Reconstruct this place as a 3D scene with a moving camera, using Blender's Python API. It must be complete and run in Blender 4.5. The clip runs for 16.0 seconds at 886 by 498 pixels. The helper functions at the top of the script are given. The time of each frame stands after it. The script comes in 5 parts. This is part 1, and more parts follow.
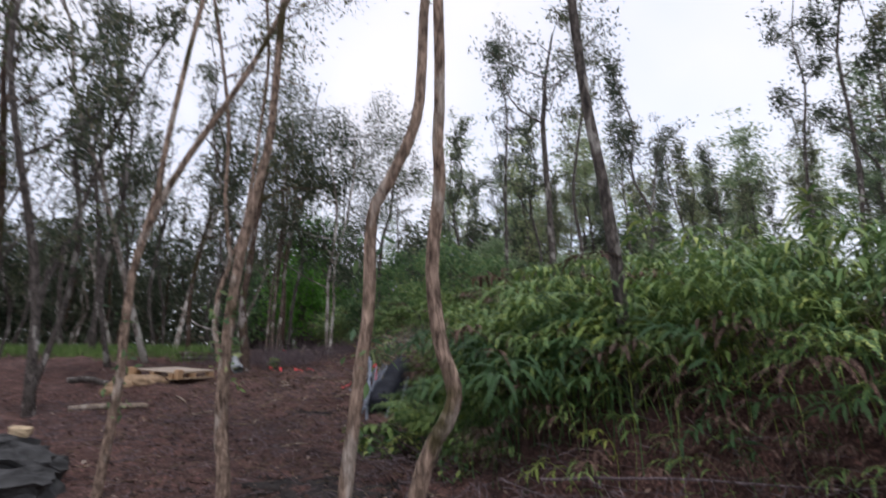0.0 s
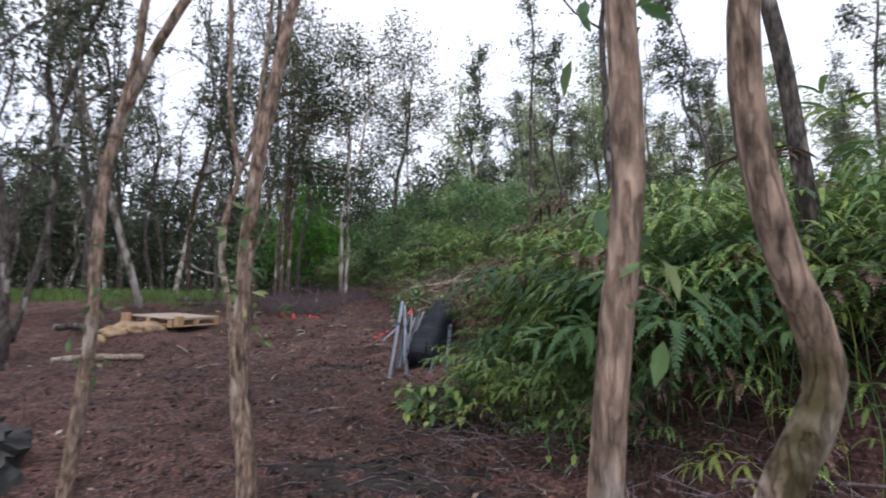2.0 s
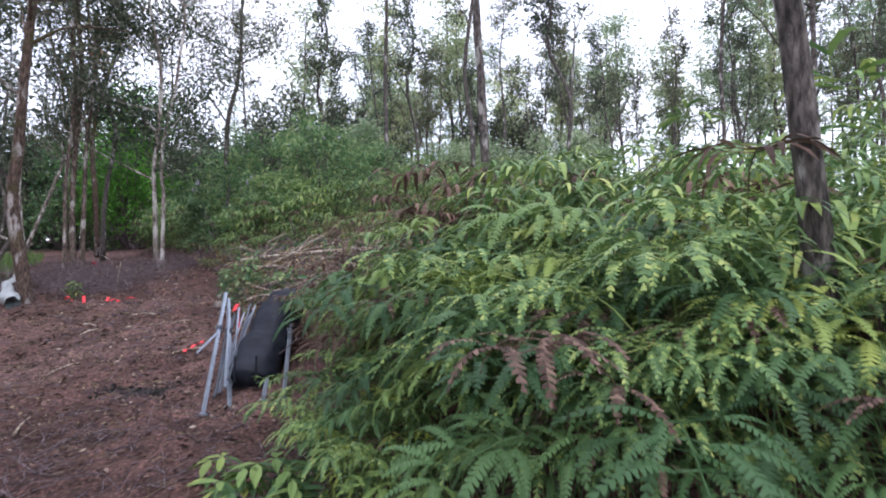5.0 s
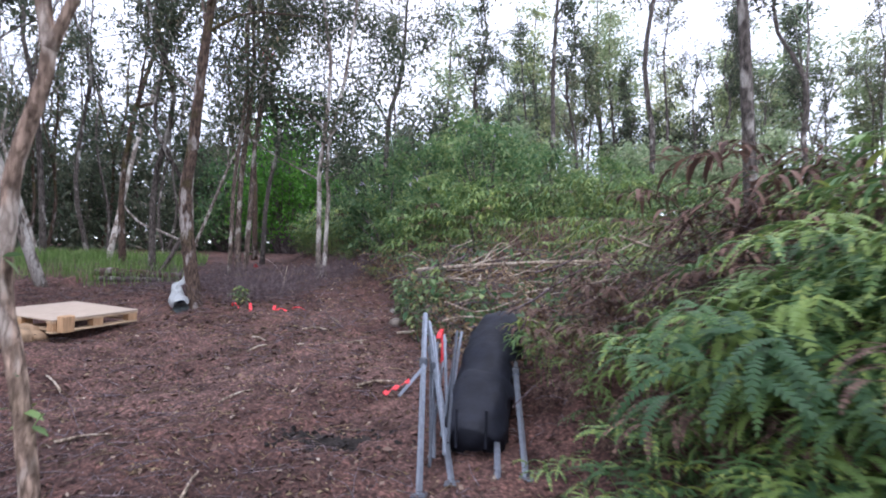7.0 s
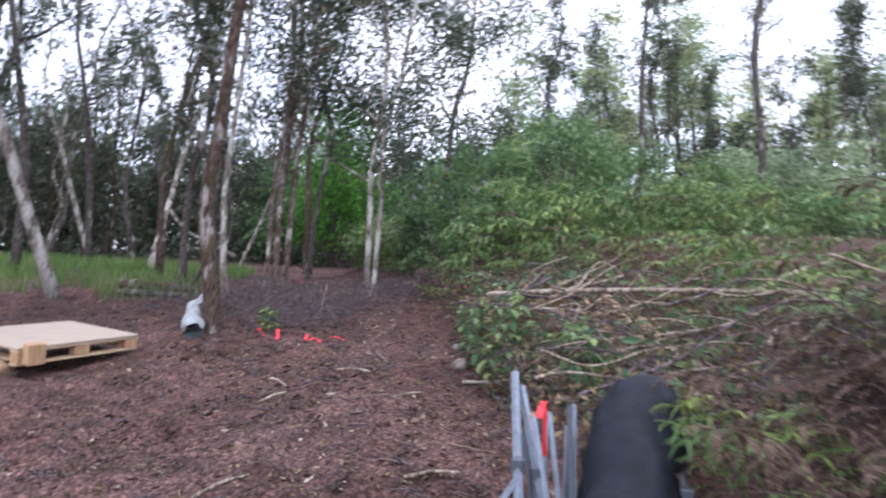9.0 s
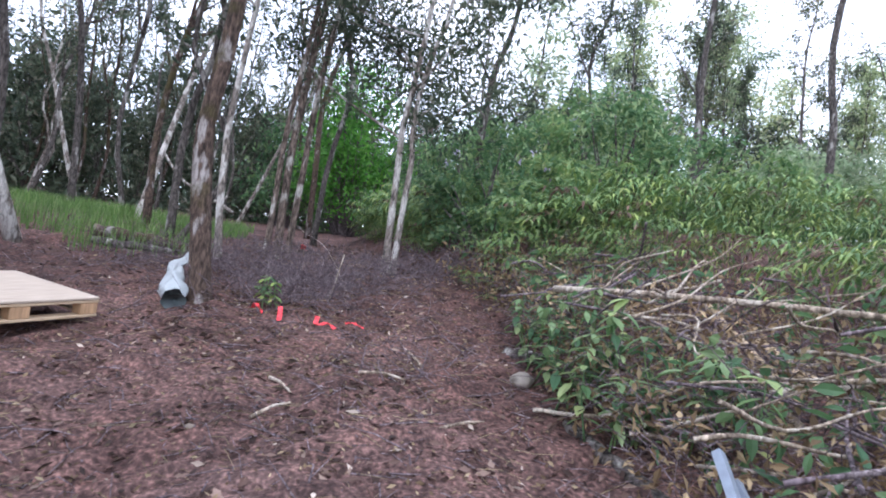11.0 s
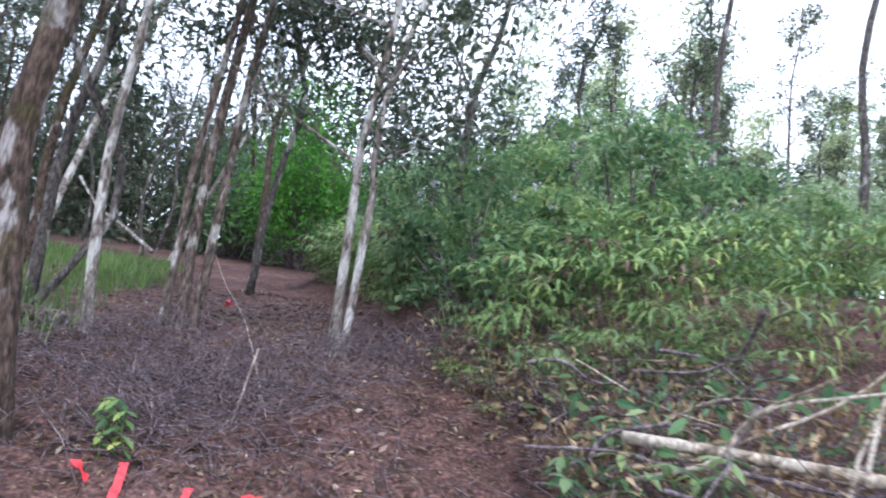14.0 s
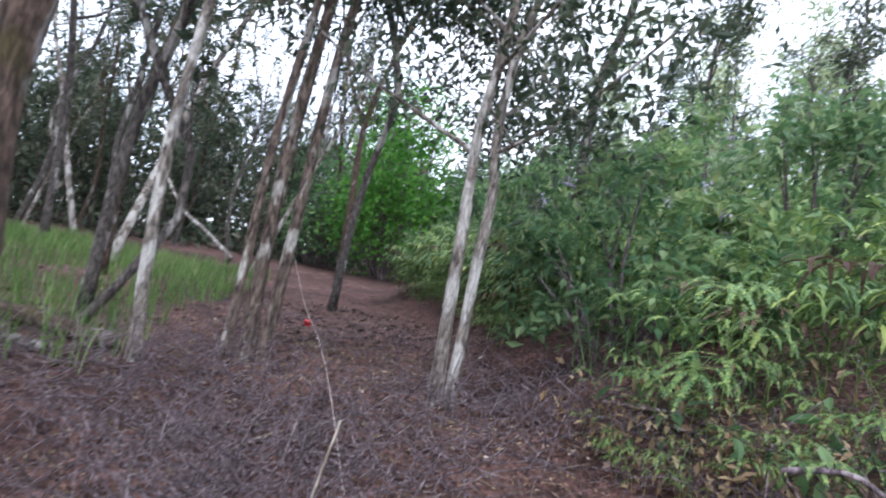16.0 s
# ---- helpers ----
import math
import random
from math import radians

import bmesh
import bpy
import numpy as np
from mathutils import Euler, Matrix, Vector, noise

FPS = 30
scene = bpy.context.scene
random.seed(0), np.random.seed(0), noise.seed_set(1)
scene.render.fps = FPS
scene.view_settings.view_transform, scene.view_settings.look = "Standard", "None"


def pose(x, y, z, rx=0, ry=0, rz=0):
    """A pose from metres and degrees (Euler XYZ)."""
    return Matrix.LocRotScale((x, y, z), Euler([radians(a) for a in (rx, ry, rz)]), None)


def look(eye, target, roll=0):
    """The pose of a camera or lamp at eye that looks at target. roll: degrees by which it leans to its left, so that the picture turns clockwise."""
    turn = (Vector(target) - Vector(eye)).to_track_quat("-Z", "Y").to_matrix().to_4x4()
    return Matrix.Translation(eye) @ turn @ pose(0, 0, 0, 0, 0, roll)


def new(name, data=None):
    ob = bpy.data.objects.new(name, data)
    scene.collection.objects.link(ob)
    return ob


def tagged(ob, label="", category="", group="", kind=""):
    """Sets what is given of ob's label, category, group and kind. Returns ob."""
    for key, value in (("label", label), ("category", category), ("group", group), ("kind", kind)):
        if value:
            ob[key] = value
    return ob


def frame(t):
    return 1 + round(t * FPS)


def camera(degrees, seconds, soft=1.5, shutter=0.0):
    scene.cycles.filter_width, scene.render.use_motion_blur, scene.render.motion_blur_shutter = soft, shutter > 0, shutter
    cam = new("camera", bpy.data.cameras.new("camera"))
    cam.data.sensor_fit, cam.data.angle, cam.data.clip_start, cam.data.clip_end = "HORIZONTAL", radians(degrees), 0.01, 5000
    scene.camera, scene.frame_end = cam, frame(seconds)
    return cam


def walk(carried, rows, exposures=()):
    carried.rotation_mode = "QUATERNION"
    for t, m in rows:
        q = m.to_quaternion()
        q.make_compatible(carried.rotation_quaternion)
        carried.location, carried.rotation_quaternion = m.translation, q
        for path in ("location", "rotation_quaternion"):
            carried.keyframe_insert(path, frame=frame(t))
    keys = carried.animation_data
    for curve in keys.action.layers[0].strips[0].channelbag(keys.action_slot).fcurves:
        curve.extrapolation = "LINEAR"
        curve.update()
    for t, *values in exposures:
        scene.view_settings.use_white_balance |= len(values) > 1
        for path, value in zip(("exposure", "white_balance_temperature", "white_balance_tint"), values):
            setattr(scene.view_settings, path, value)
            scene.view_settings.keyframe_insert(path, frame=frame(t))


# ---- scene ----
cam = camera(75.5, 16.0, soft=1.9, shutter=0.45)
PATH = [
    (0, (-0.025, 4.657, 0.767), (-0.412, 6.563, 1.236), 0.0),
    (0.5, (-0.259, 4.949, 0.697), (-0.492, 6.903, 1.056), 0.3),
    (1, (-0.53, 5.446, 0.686), (-0.905, 7.379, 1.036), 0.6),
    (1.5, (-0.788, 5.72, 0.708), (-1.304, 7.632, 0.988), -1.1),
    (2, (-0.959, 5.993, 0.796), (-1.347, 7.932, 1.091), 0.2),
    (2.5, (-1.175, 6.175, 0.765), (-1.31, 8.146, 1.077), -1.6),
    (3, (-1.265, 6.5, 0.9), (-1.224, 8.478, 1.189), -1.3),
    (3.2, (-1.275, 6.66, 0.94), (-1.273, 8.646, 1.172), -0.4),
    (5.3, (-1.111, 7.642, 1.491), (-0.984, 9.637, 1.565), -1.6),
    (5.5, (-1.242, 7.789, 1.528), (-1.283, 9.784, 1.651), -2.7),
    (5.8, (-1.443, 7.903, 1.435), (-1.582, 9.891, 1.608), -0.0),
    (6, (-1.545, 8.106, 1.447), (-1.723, 10.093, 1.586), 1.7),
    (6.5, (-1.96, 8.527, 1.496), (-2.136, 10.512, 1.665), 1.5),
    (7, (-2.179, 8.963, 1.478), (-2.486, 10.936, 1.597), 1.0),
    (7.5, (-2.246, 9.42, 1.559), (-2.56, 11.391, 1.694), -1.2),
    (8, (-2.353, 9.68, 1.527), (-2.518, 11.673, 1.577), 1.3),
    (8.5, (-2.492, 10.147, 1.567), (-2.594, 12.142, 1.651), -0.8),
    (9, (-2.662, 10.595, 1.584), (-3.166, 12.523, 1.754), 2.7),
    (9.4, (-2.805, 10.835, 1.594), (-3.418, 12.737, 1.673), 6.4),
    (9.5, (-2.824, 10.858, 1.565), (-3.424, 12.763, 1.666), 7.9),
    (9.7, (-2.986, 10.991, 1.509), (-3.492, 12.913, 1.727), 9.9),
    (11.8, (-3.596, 12.106, 1.729), (-4.061, 14.051, 1.769), 7.0),
    (12, (-3.676, 12.234, 1.757), (-4.067, 14.194, 1.838), 6.0),
    (12.5, (-3.76, 12.681, 1.781), (-4.089, 14.653, 1.75), 3.4),
    (13, (-3.788, 13.032, 1.965), (-4.167, 14.995, 2.027), 3.0),
    (13.5, (-3.859, 13.332, 1.983), (-4.181, 15.305, 2.051), 7.6),
    (14, (-4.048, 13.626, 2.078), (-4.429, 15.579, 2.28), 8.4),
    (14.5, (-4.23, 13.92, 2.09), (-4.931, 15.79, 2.193), 10.1),
    (15, (-4.362, 14.241, 2.139), (-5.343, 15.982, 2.248), 6.4),
    (15.5, (-4.551, 14.570, 2.150), (-5.390, 16.382, 2.253), 10.0),
    (16, (-4.70, 14.78, 2.175), (-5.35, 16.661, 2.372), 10.7),
]
EXPOSURES = [(0, -0.24, 6500, 17), (1.5, 0.03, 6450, 15), (3, 0.42, 6350, 17), (5.5, 0.72, 6100, 20), (9.5, 0.92, 5950, 20), (12, 1.15, 5750, 14), (14, 1.25, 5750, 14), (16, 1.1, 5950, 14)]
walk(cam, [(t, look(eye, target, roll)) for t, eye, target, roll in PATH], EXPOSURES)


# ---- light ----
world = bpy.data.worlds.new("overcast_sky")
scene.world = world
world.use_nodes = True
wn, wl = world.node_tree.nodes, world.node_tree.links
sky = wn.new("ShaderNodeTexSky")
sky.sky_type, sky.sun_disc = "NISHITA", False
sky.sun_elevation, sky.sun_rotation = radians(55), radians(200)
bg_sky = wn["Background"]
bg_sky.inputs["Strength"].default_value = 0.06
wl.new(sky.outputs[0], bg_sky.inputs["Color"])
bg_cloud = wn.new("ShaderNodeBackground")
cloud_noise = wn.new("ShaderNodeTexNoise")
cloud_noise.inputs["Scale"].default_value = 2.2
cloud_noise.inputs["Detail"].default_value = 4
cloud_ramp = wn.new("ShaderNodeValToRGB")
cloud_ramp.color_ramp.elements[0].position, cloud_ramp.color_ramp.elements[0].color = 0.35, (0.80, 0.87, 0.98, 1)
cloud_ramp.color_ramp.elements[1].position, cloud_ramp.color_ramp.elements[1].color = 0.65, (0.97, 0.98, 1.0, 1)
wl.new(cloud_noise.outputs["Fac"], cloud_ramp.inputs["Fac"])
wl.new(cloud_ramp.outputs["Color"], bg_cloud.inputs["Color"])
bg_cloud.inputs["Strength"].default_value = 1.12
both = wn.new("ShaderNodeAddShader")
wl.new(bg_sky.outputs[0], both.inputs[0])
wl.new(bg_cloud.outputs[0], both.inputs[1])
wl.new(both.outputs[0], wn["World Output"].inputs["Surface"])

sun = new("sun", bpy.data.lights.new("sun", "SUN"))
sun.data.energy, sun.data.angle, sun.data.color = 0.75, radians(16), (1.0, 0.96, 0.9)
sun.matrix_world = look((0, 0, 30), (-6.0, 17.0, 0))


# ---- materials ----
def principled(name, rough=0.8):
    m = bpy.data.materials.new(name)
    m.use_nodes = True
    b = m.node_tree.nodes["Principled BSDF"]
    b.inputs["Roughness"].default_value = rough
    b.inputs["Specular IOR Level"].default_value = 0.3
    return m, m.node_tree.nodes, m.node_tree.links, b


def ramp_node(n, stops):
    r = n.new("ShaderNodeValToRGB")
    e = r.color_ramp.elements
    while len(e) < len(stops):
        e.new(0.5)
    for k, (p, c) in zip(e, stops):
        k.position, k.color = p, (*c, 1)
    return r


def noise_node(n, l, scale, detail=5, coords=None, stretch=None):
    t = n.new("ShaderNodeTexNoise")
    t.inputs["Scale"].default_value, t.inputs["Detail"].default_value = scale, detail
    if coords is not None:
        if stretch:
            mp = n.new("ShaderNodeMapping")
            mp.inputs["Scale"].default_value = stretch
            l.new(coords, mp.inputs["Vector"])
            coords = mp.outputs["Vector"]
        l.new(coords, t.inputs["Vector"])
    return t


def add_bump(n, l, b, height, strength, distance):
    bp = n.new("ShaderNodeBump")
    bp.inputs["Strength"].default_value, bp.inputs["Distance"].default_value = strength, distance
    l.new(height, bp.inputs["Height"])
    l.new(bp.outputs["Normal"], b.inputs["Normal"])


def mixed(n, l, fac, a, b, kind="MIX"):
    m = n.new("ShaderNodeMix")
    m.data_type, m.blend_type = "RGBA", kind
    for socket, v in ((m.inputs[0], fac), (m.inputs[6], a), (m.inputs[7], b)):
        if isinstance(v, (int, float)):
            socket.default_value = v
        elif isinstance(v, tuple):
            socket.default_value = (*v, 1)
        else:
            l.new(v, socket)
    return m.outputs[2]


def leaf_material(name, stops, rough=0.5, through_light=0.35, island=True):
    """Leaves that differ from one to the next, with some light passing through."""
    m, n, l, b = principled(name, rough)
    if island:
        rnd = n.new("ShaderNodeNewGeometry").outputs["Random Per Island"]
    else:
        rnd = n.new("ShaderNodeObjectInfo").outputs["Random"]
    r = ramp_node(n, stops)
    l.new(rnd, r.inputs["Fac"])
    tc = n.new("ShaderNodeTexCoord").outputs["Object"]
    big = noise_node(n, l, 0.9, 3, tc)
    br = ramp_node(n, [(0.3, (0.52, 0.55, 0.5)), (0.7, (1.22, 1.19, 1.1))])
    l.new(big.outputs["Fac"], br.inputs["Fac"])
    col = mixed(n, l, 1.0, r.outputs["Color"], br.outputs["Color"], "MULTIPLY")
    own = ramp_node(n, [(0.0, (0.7, 0.78, 0.75)), (0.5, (1, 1, 1)), (1.0, (1.4, 1.25, 1.05))])
    l.new(n.new("ShaderNodeObjectInfo").outputs["Random"], own.inputs["Fac"])
    col = mixed(n, l, 1.0, col, own.outputs["Color"], "MULTIPLY")
    l.new(col, b.inputs["Base Color"])
    tr = n.new("ShaderNodeBsdfTranslucent")
    l.new(col, tr.inputs["Color"])
    mx = n.new("ShaderNodeMixShader")
    mx.inputs[0].default_value = through_light
    l.new(b.outputs[0], mx.inputs[1])
    l.new(tr.outputs[0], mx.inputs[2])
    l.new(mx.outputs[0], n["Material Output"].inputs["Surface"])
    return m


def bark_material(name, dark, mid, pale, pale_from, moss=0.0):
    """Flaking bark: cracks along the trunk, pale lichen patches, moss."""
    m, n, l, b = principled(name, 0.92)
    tc = n.new("ShaderNodeTexCoord").outputs["Object"]
    split = noise_node(n, l, 26, 7, tc, (1.5, 1.5, 0.32))
    crack = ramp_node(n, [(0.40, (1, 1, 1)), (0.47, (0.42, 0.4, 0.38)), (0.50, (0.55, 0.52, 0.5)), (0.56, (1, 1, 1))])
    l.new(split.outputs["Fac"], crack.inputs["Fac"])
    fine = noise_node(n, l, 16, 9, tc, (2.2, 2.2, 0.7))
    r = ramp_node(n, [(0.33, dark), (0.52, mid), (0.7, tuple(min(1, c * 1.75) for c in mid))])
    l.new(fine.outputs["Fac"], r.inputs["Fac"])
    patch = noise_node(n, l, 4.2, 7, tc, (1.6, 1.6, 0.6))
    pr = ramp_node(n, [(pale_from, (0, 0, 0)), (pale_from + 0.06, (1, 1, 1))])
    l.new(patch.outputs["Fac"], pr.inputs["Fac"])
    col = mixed(n, l, pr.outputs["Color"], r.outputs["Color"], pale)
    if moss:
        mo = noise_node(n, l, 2.1, 6, tc)
        mr = ramp_node(n, [(0.62 - moss * 0.2, (0, 0, 0)), (0.7 - moss * 0.2, (1, 1, 1))])
        l.new(mo.outputs["Fac"], mr.inputs["Fac"])
        col = mixed(n, l, mr.outputs["Color"], col, (0.075, 0.062, 0.025))
    col = mixed(n, l, 0.7, col, crack.outputs["Color"], "MULTIPLY")
    l.new(col, b.inputs["Base Color"])
    height = n.new("ShaderNodeMath")
    height.operation = "ADD"
    l.new(fine.outputs["Fac"], height.inputs[0])
    l.new(crack.outputs["Color"], height.inputs[1])
    add_bump(n, l, b, height.outputs[0], 0.8, 0.012)
    return m


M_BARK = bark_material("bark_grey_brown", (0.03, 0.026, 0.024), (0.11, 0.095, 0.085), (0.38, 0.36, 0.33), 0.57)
M_BARK_NEAR = bark_material("bark_near", (0.08, 0.055, 0.04), (0.29, 0.21, 0.16), (0.46, 0.39, 0.33), 0.57, 0.25)
M_BARK_PALE = bark_material("bark_pale_lichen", (0.07, 0.06, 0.052), (0.25, 0.215, 0.185), (0.58, 0.55, 0.5), 0.5)
M_BARK_MOSS = bark_material("bark_mossy", (0.03, 0.021, 0.016), (0.105, 0.072, 0.055), (0.33, 0.30, 0.28), 0.58, 0.4)
M_BARK_LICHEN = bark_material("bark_lichen", (0.04, 0.03, 0.025), (0.17, 0.13, 0.105), (0.5, 0.47, 0.42), 0.55)
M_WOOD_DEAD = bark_material("dead_wood", (0.15, 0.115, 0.085), (0.36, 0.29, 0.22), (0.56, 0.49, 0.4), 0.52)
M_TWIG = bark_material("grey_twig", (0.055, 0.043, 0.048), (0.17, 0.133, 0.142), (0.31, 0.255, 0.26), 0.6)
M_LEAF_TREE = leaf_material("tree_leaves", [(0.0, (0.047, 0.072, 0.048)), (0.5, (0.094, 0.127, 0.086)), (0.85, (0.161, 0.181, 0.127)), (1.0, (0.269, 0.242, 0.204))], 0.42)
# Light green of the far foliage, with distance haze put into the colour.
M_LEAF_HAZED = leaf_material("far_leaves_hazed", [(0.0, (0.2, 0.29, 0.17)), (0.6, (0.34, 0.44, 0.27)), (1.0, (0.5, 0.55, 0.4))], 0.55, 0.5)
M_LEAF_BRIGHT = leaf_material("bright_leaves", [(0.0, (0.08, 0.24, 0.045)), (0.6, (0.16, 0.41, 0.07)), (1.0, (0.29, 0.55, 0.11))], 0.45, 0.5)
M_SHRUB = leaf_material("shrub_leaves", [(0.0, (0.085, 0.18, 0.095)), (0.6, (0.19, 0.325, 0.15)), (1.0, (0.36, 0.45, 0.23))], 0.4, 0.42)
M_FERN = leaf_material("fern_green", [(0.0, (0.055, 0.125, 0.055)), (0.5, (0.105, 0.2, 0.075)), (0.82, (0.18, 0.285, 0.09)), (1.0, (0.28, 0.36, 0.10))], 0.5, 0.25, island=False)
# fern_green raised by about a third, distance haze put into the colour.
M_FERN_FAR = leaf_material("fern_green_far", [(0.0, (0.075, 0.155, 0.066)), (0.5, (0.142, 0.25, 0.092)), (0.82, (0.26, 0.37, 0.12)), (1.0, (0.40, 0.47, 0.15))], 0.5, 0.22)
M_FERN_DEAD = leaf_material("fern_dead", [(0.0, (0.05, 0.033, 0.032)), (0.6, (0.115, 0.077, 0.075)), (1.0, (0.22, 0.155, 0.145))], 0.85, 0.2)
M_GRASS = leaf_material("grass", [(0.0, (0.078, 0.169, 0.042)), (0.6, (0.143, 0.260, 0.073)), (1.0, (0.260, 0.351, 0.166))], 0.55, 0.4)
M_STRAW = leaf_material("dry_straw", [(0.0, (0.1, 0.066, 0.043)), (0.5, (0.23, 0.165, 0.1)), (1.0, (0.42, 0.33, 0.22))], 0.85, 0.2)
M_LITTER = leaf_material("leaf_litter", [(0.0, (0.046, 0.028, 0.025)), (0.5, (0.115, 0.068, 0.058)), (0.85, (0.205, 0.132, 0.115)), (0.96, (0.36, 0.26, 0.22)), (1.0, (0.60, 0.50, 0.45))], 0.85, 0.1)


def ground_material():
    m, n, l, b = principled("forest_soil", 0.95)
    tc = n.new("ShaderNodeTexCoord").outputs["Object"]
    big = noise_node(n, l, 0.45, 5, tc)
    mid = noise_node(n, l, 4.5, 8, tc)
    fine = noise_node(n, l, 38, 9, tc)
    a = ramp_node(n, [(0.32, (0.055, 0.03, 0.026)), (0.52, (0.108, 0.058, 0.049)), (0.7, (0.158, 0.096, 0.084))])
    l.new(big.outputs["Fac"], a.inputs["Fac"])
    c = ramp_node(n, [(0.3, (0.45, 0.42, 0.42)), (0.5, (1, 1, 1)), (0.7, (1.35, 1.3, 1.25))])
    l.new(mid.outputs["Fac"], c.inputs["Fac"])
    d = ramp_node(n, [(0.36, (0.3, 0.28, 0.28)), (0.54, (1, 1, 1)), (0.68, (2.2, 2.15, 2.1))])
    l.new(fine.outputs["Fac"], d.inputs["Fac"])
    col = mixed(n, l, 1.0, a.outputs["Color"], c.outputs["Color"], "MULTIPLY")
    col = mixed(n, l, 0.85, col, d.outputs["Color"], "MULTIPLY")
    l.new(col, b.inputs["Base Color"])
    add_bump(n, l, b, fine.outputs["Fac"], 0.9, 0.03)
    return m


M_GROUND = ground_material()


def plain(name, color, rough=0.7, metal=0.0, grain=20.0, vary=0.25, bump=0.002, spec=0.3, stretch=None):
    m, n, l, b = principled(name, rough)
    tc = n.new("ShaderNodeTexCoord").outputs["Object"]
    t = noise_node(n, l, grain, 6, tc, stretch)
    r = ramp_node(n, [(0.3, tuple(c * (1 - vary) for c in color)), (0.7, tuple(min(1, c * (1 + vary)) for c in color))])
    l.new(t.outputs["Fac"], r.inputs["Fac"])
    l.new(r.outputs["Color"], b.inputs["Base Color"])
    b.inputs["Metallic"].default_value = metal
    b.inputs["Specular IOR Level"].default_value = spec
    add_bump(n, l, b, t.outputs["Fac"], 0.4, bump)
    return m


M_PALLET = plain("pallet_wood", (0.5, 0.37, 0.24), 0.8, 0, 6, 0.25, 0.003, stretch=(1, 12, 8))
M_PALLET_BLOCK = plain("pallet_block", (0.46, 0.29, 0.16), 0.8, 0, 7, 0.25, 0.003, stretch=(6, 6, 1))
M_PLY = plain("plywood_top", (0.43, 0.35, 0.275), 0.75, 0, 5, 0.16, 0.001, stretch=(1, 9, 1))
M_STEEL = plain("painted_steel_grey", (0.33, 0.37, 0.43), 0.38, 0.55, 30, 0.15, 0.0006)
M_STEEL_DARK = plain("dark_steel", (0.13, 0.145, 0.17), 0.45, 0.5, 30, 0.2, 0.0006)
M_CLOTH = plain("black_nylon_cover", (0.011, 0.013, 0.02), 0.6, 0, 11, 0.4, 0.02, 0.25)
M_TAPE = plain("red_flagging_tape", (0.8, 0.06, 0.07), 0.45, 0, 15, 0.15, 0.001)
M_SACK = plain("white_plastic_sack", (0.33, 0.355, 0.36), 0.45, 0, 9, 0.1, 0.01, 0.5)
M_SACK_IN = plain("sack_inside", (0.08, 0.095, 0.095), 0.6, 0, 12, 0.4, 0.004)
M_ROCK = plain("dark_lava_rock", (0.055, 0.055, 0.055), 0.92, 0, 9, 0.5, 0.015)
M_SAND = plain("pale_dirt", (0.36, 0.25, 0.155), 0.95, 0, 10, 0.35, 0.02)
M_BURNT = plain("burnt_soil", (0.028, 0.023, 0.021), 0.95, 0, 12, 0.55, 0.03)
M_FLOWER = plain("pale_violet_petals", (0.6, 0.5, 0.75), 0.6)
M_STRING = plain("pale_string", (0.5, 0.42, 0.38), 0.8)
M_CUTWOOD = plain("split_wood", (0.55, 0.42, 0.27), 0.85, 0, 8, 0.3, 0.004, stretch=(2, 2, 10))


# ---- geometry helpers ----
def mesh_object(name, verts, faces, material, parent=None, smooth=False):
    me = bpy.data.meshes.new(name)
    me.from_pydata([tuple(v) for v in verts], [], [tuple(f) for f in faces])
    me.materials.append(material)
    if smooth:
        me.polygons.foreach_set("use_smooth", [True] * len(me.polygons))
    me.update()
    ob = new(name, me)
    ob.parent = parent
    return ob


def part(name, bm, material, parent=None, label="", smooth=False):
    me = bpy.data.meshes.new(name)
    bmesh.ops.recalc_face_normals(bm, faces=bm.faces)
    bm.to_mesh(me)
    bm.free()
    me.materials.append(material)
    if smooth:
        me.polygons.foreach_set("use_smooth", [True] * len(me.polygons))
    ob = new(name, me)
    ob.parent = parent
    return tagged(ob, label) if label else ob


def linked(name, data, parent, m):
    ob = new(name, data)
    ob.parent = parent
    ob.matrix_basis = m
    return ob


class Soup:
    """Collects pieces of mesh into one."""

    def __init__(self):
        self.v, self.f, self.n = [], [], 0

    def add(self, v, f):
        v = np.asarray(v, float)
        self.v.append(v)
        self.f.extend([tuple(i + self.n for i in face) for face in f])
        self.n += len(v)

    def verts(self):
        return np.concatenate(self.v) if self.v else np.zeros((0, 3))

    def object(self, name, material, parent=None, smooth=False):
        return mesh_object(name, self.verts(), self.f, material, parent, smooth)


def spline(points, n):
    """n points on a smooth curve through the given ones."""
    p = np.asarray(points, float)
    p = np.vstack([2 * p[0] - p[1], p, 2 * p[-1] - p[-2]])
    out = []
    for u in np.linspace(0, len(points) - 1 - 1e-6, n):
        i, t = int(u), u - int(u)
        a, b, c, d = p[i], p[i + 1], p[i + 2], p[i + 3]
        out.append(0.5 * (2 * b + (c - a) * t + (2 * a - 5 * b + 4 * c - d) * t * t + (3 * b - a - 3 * c + d) * t ** 3))
    return np.array(out)


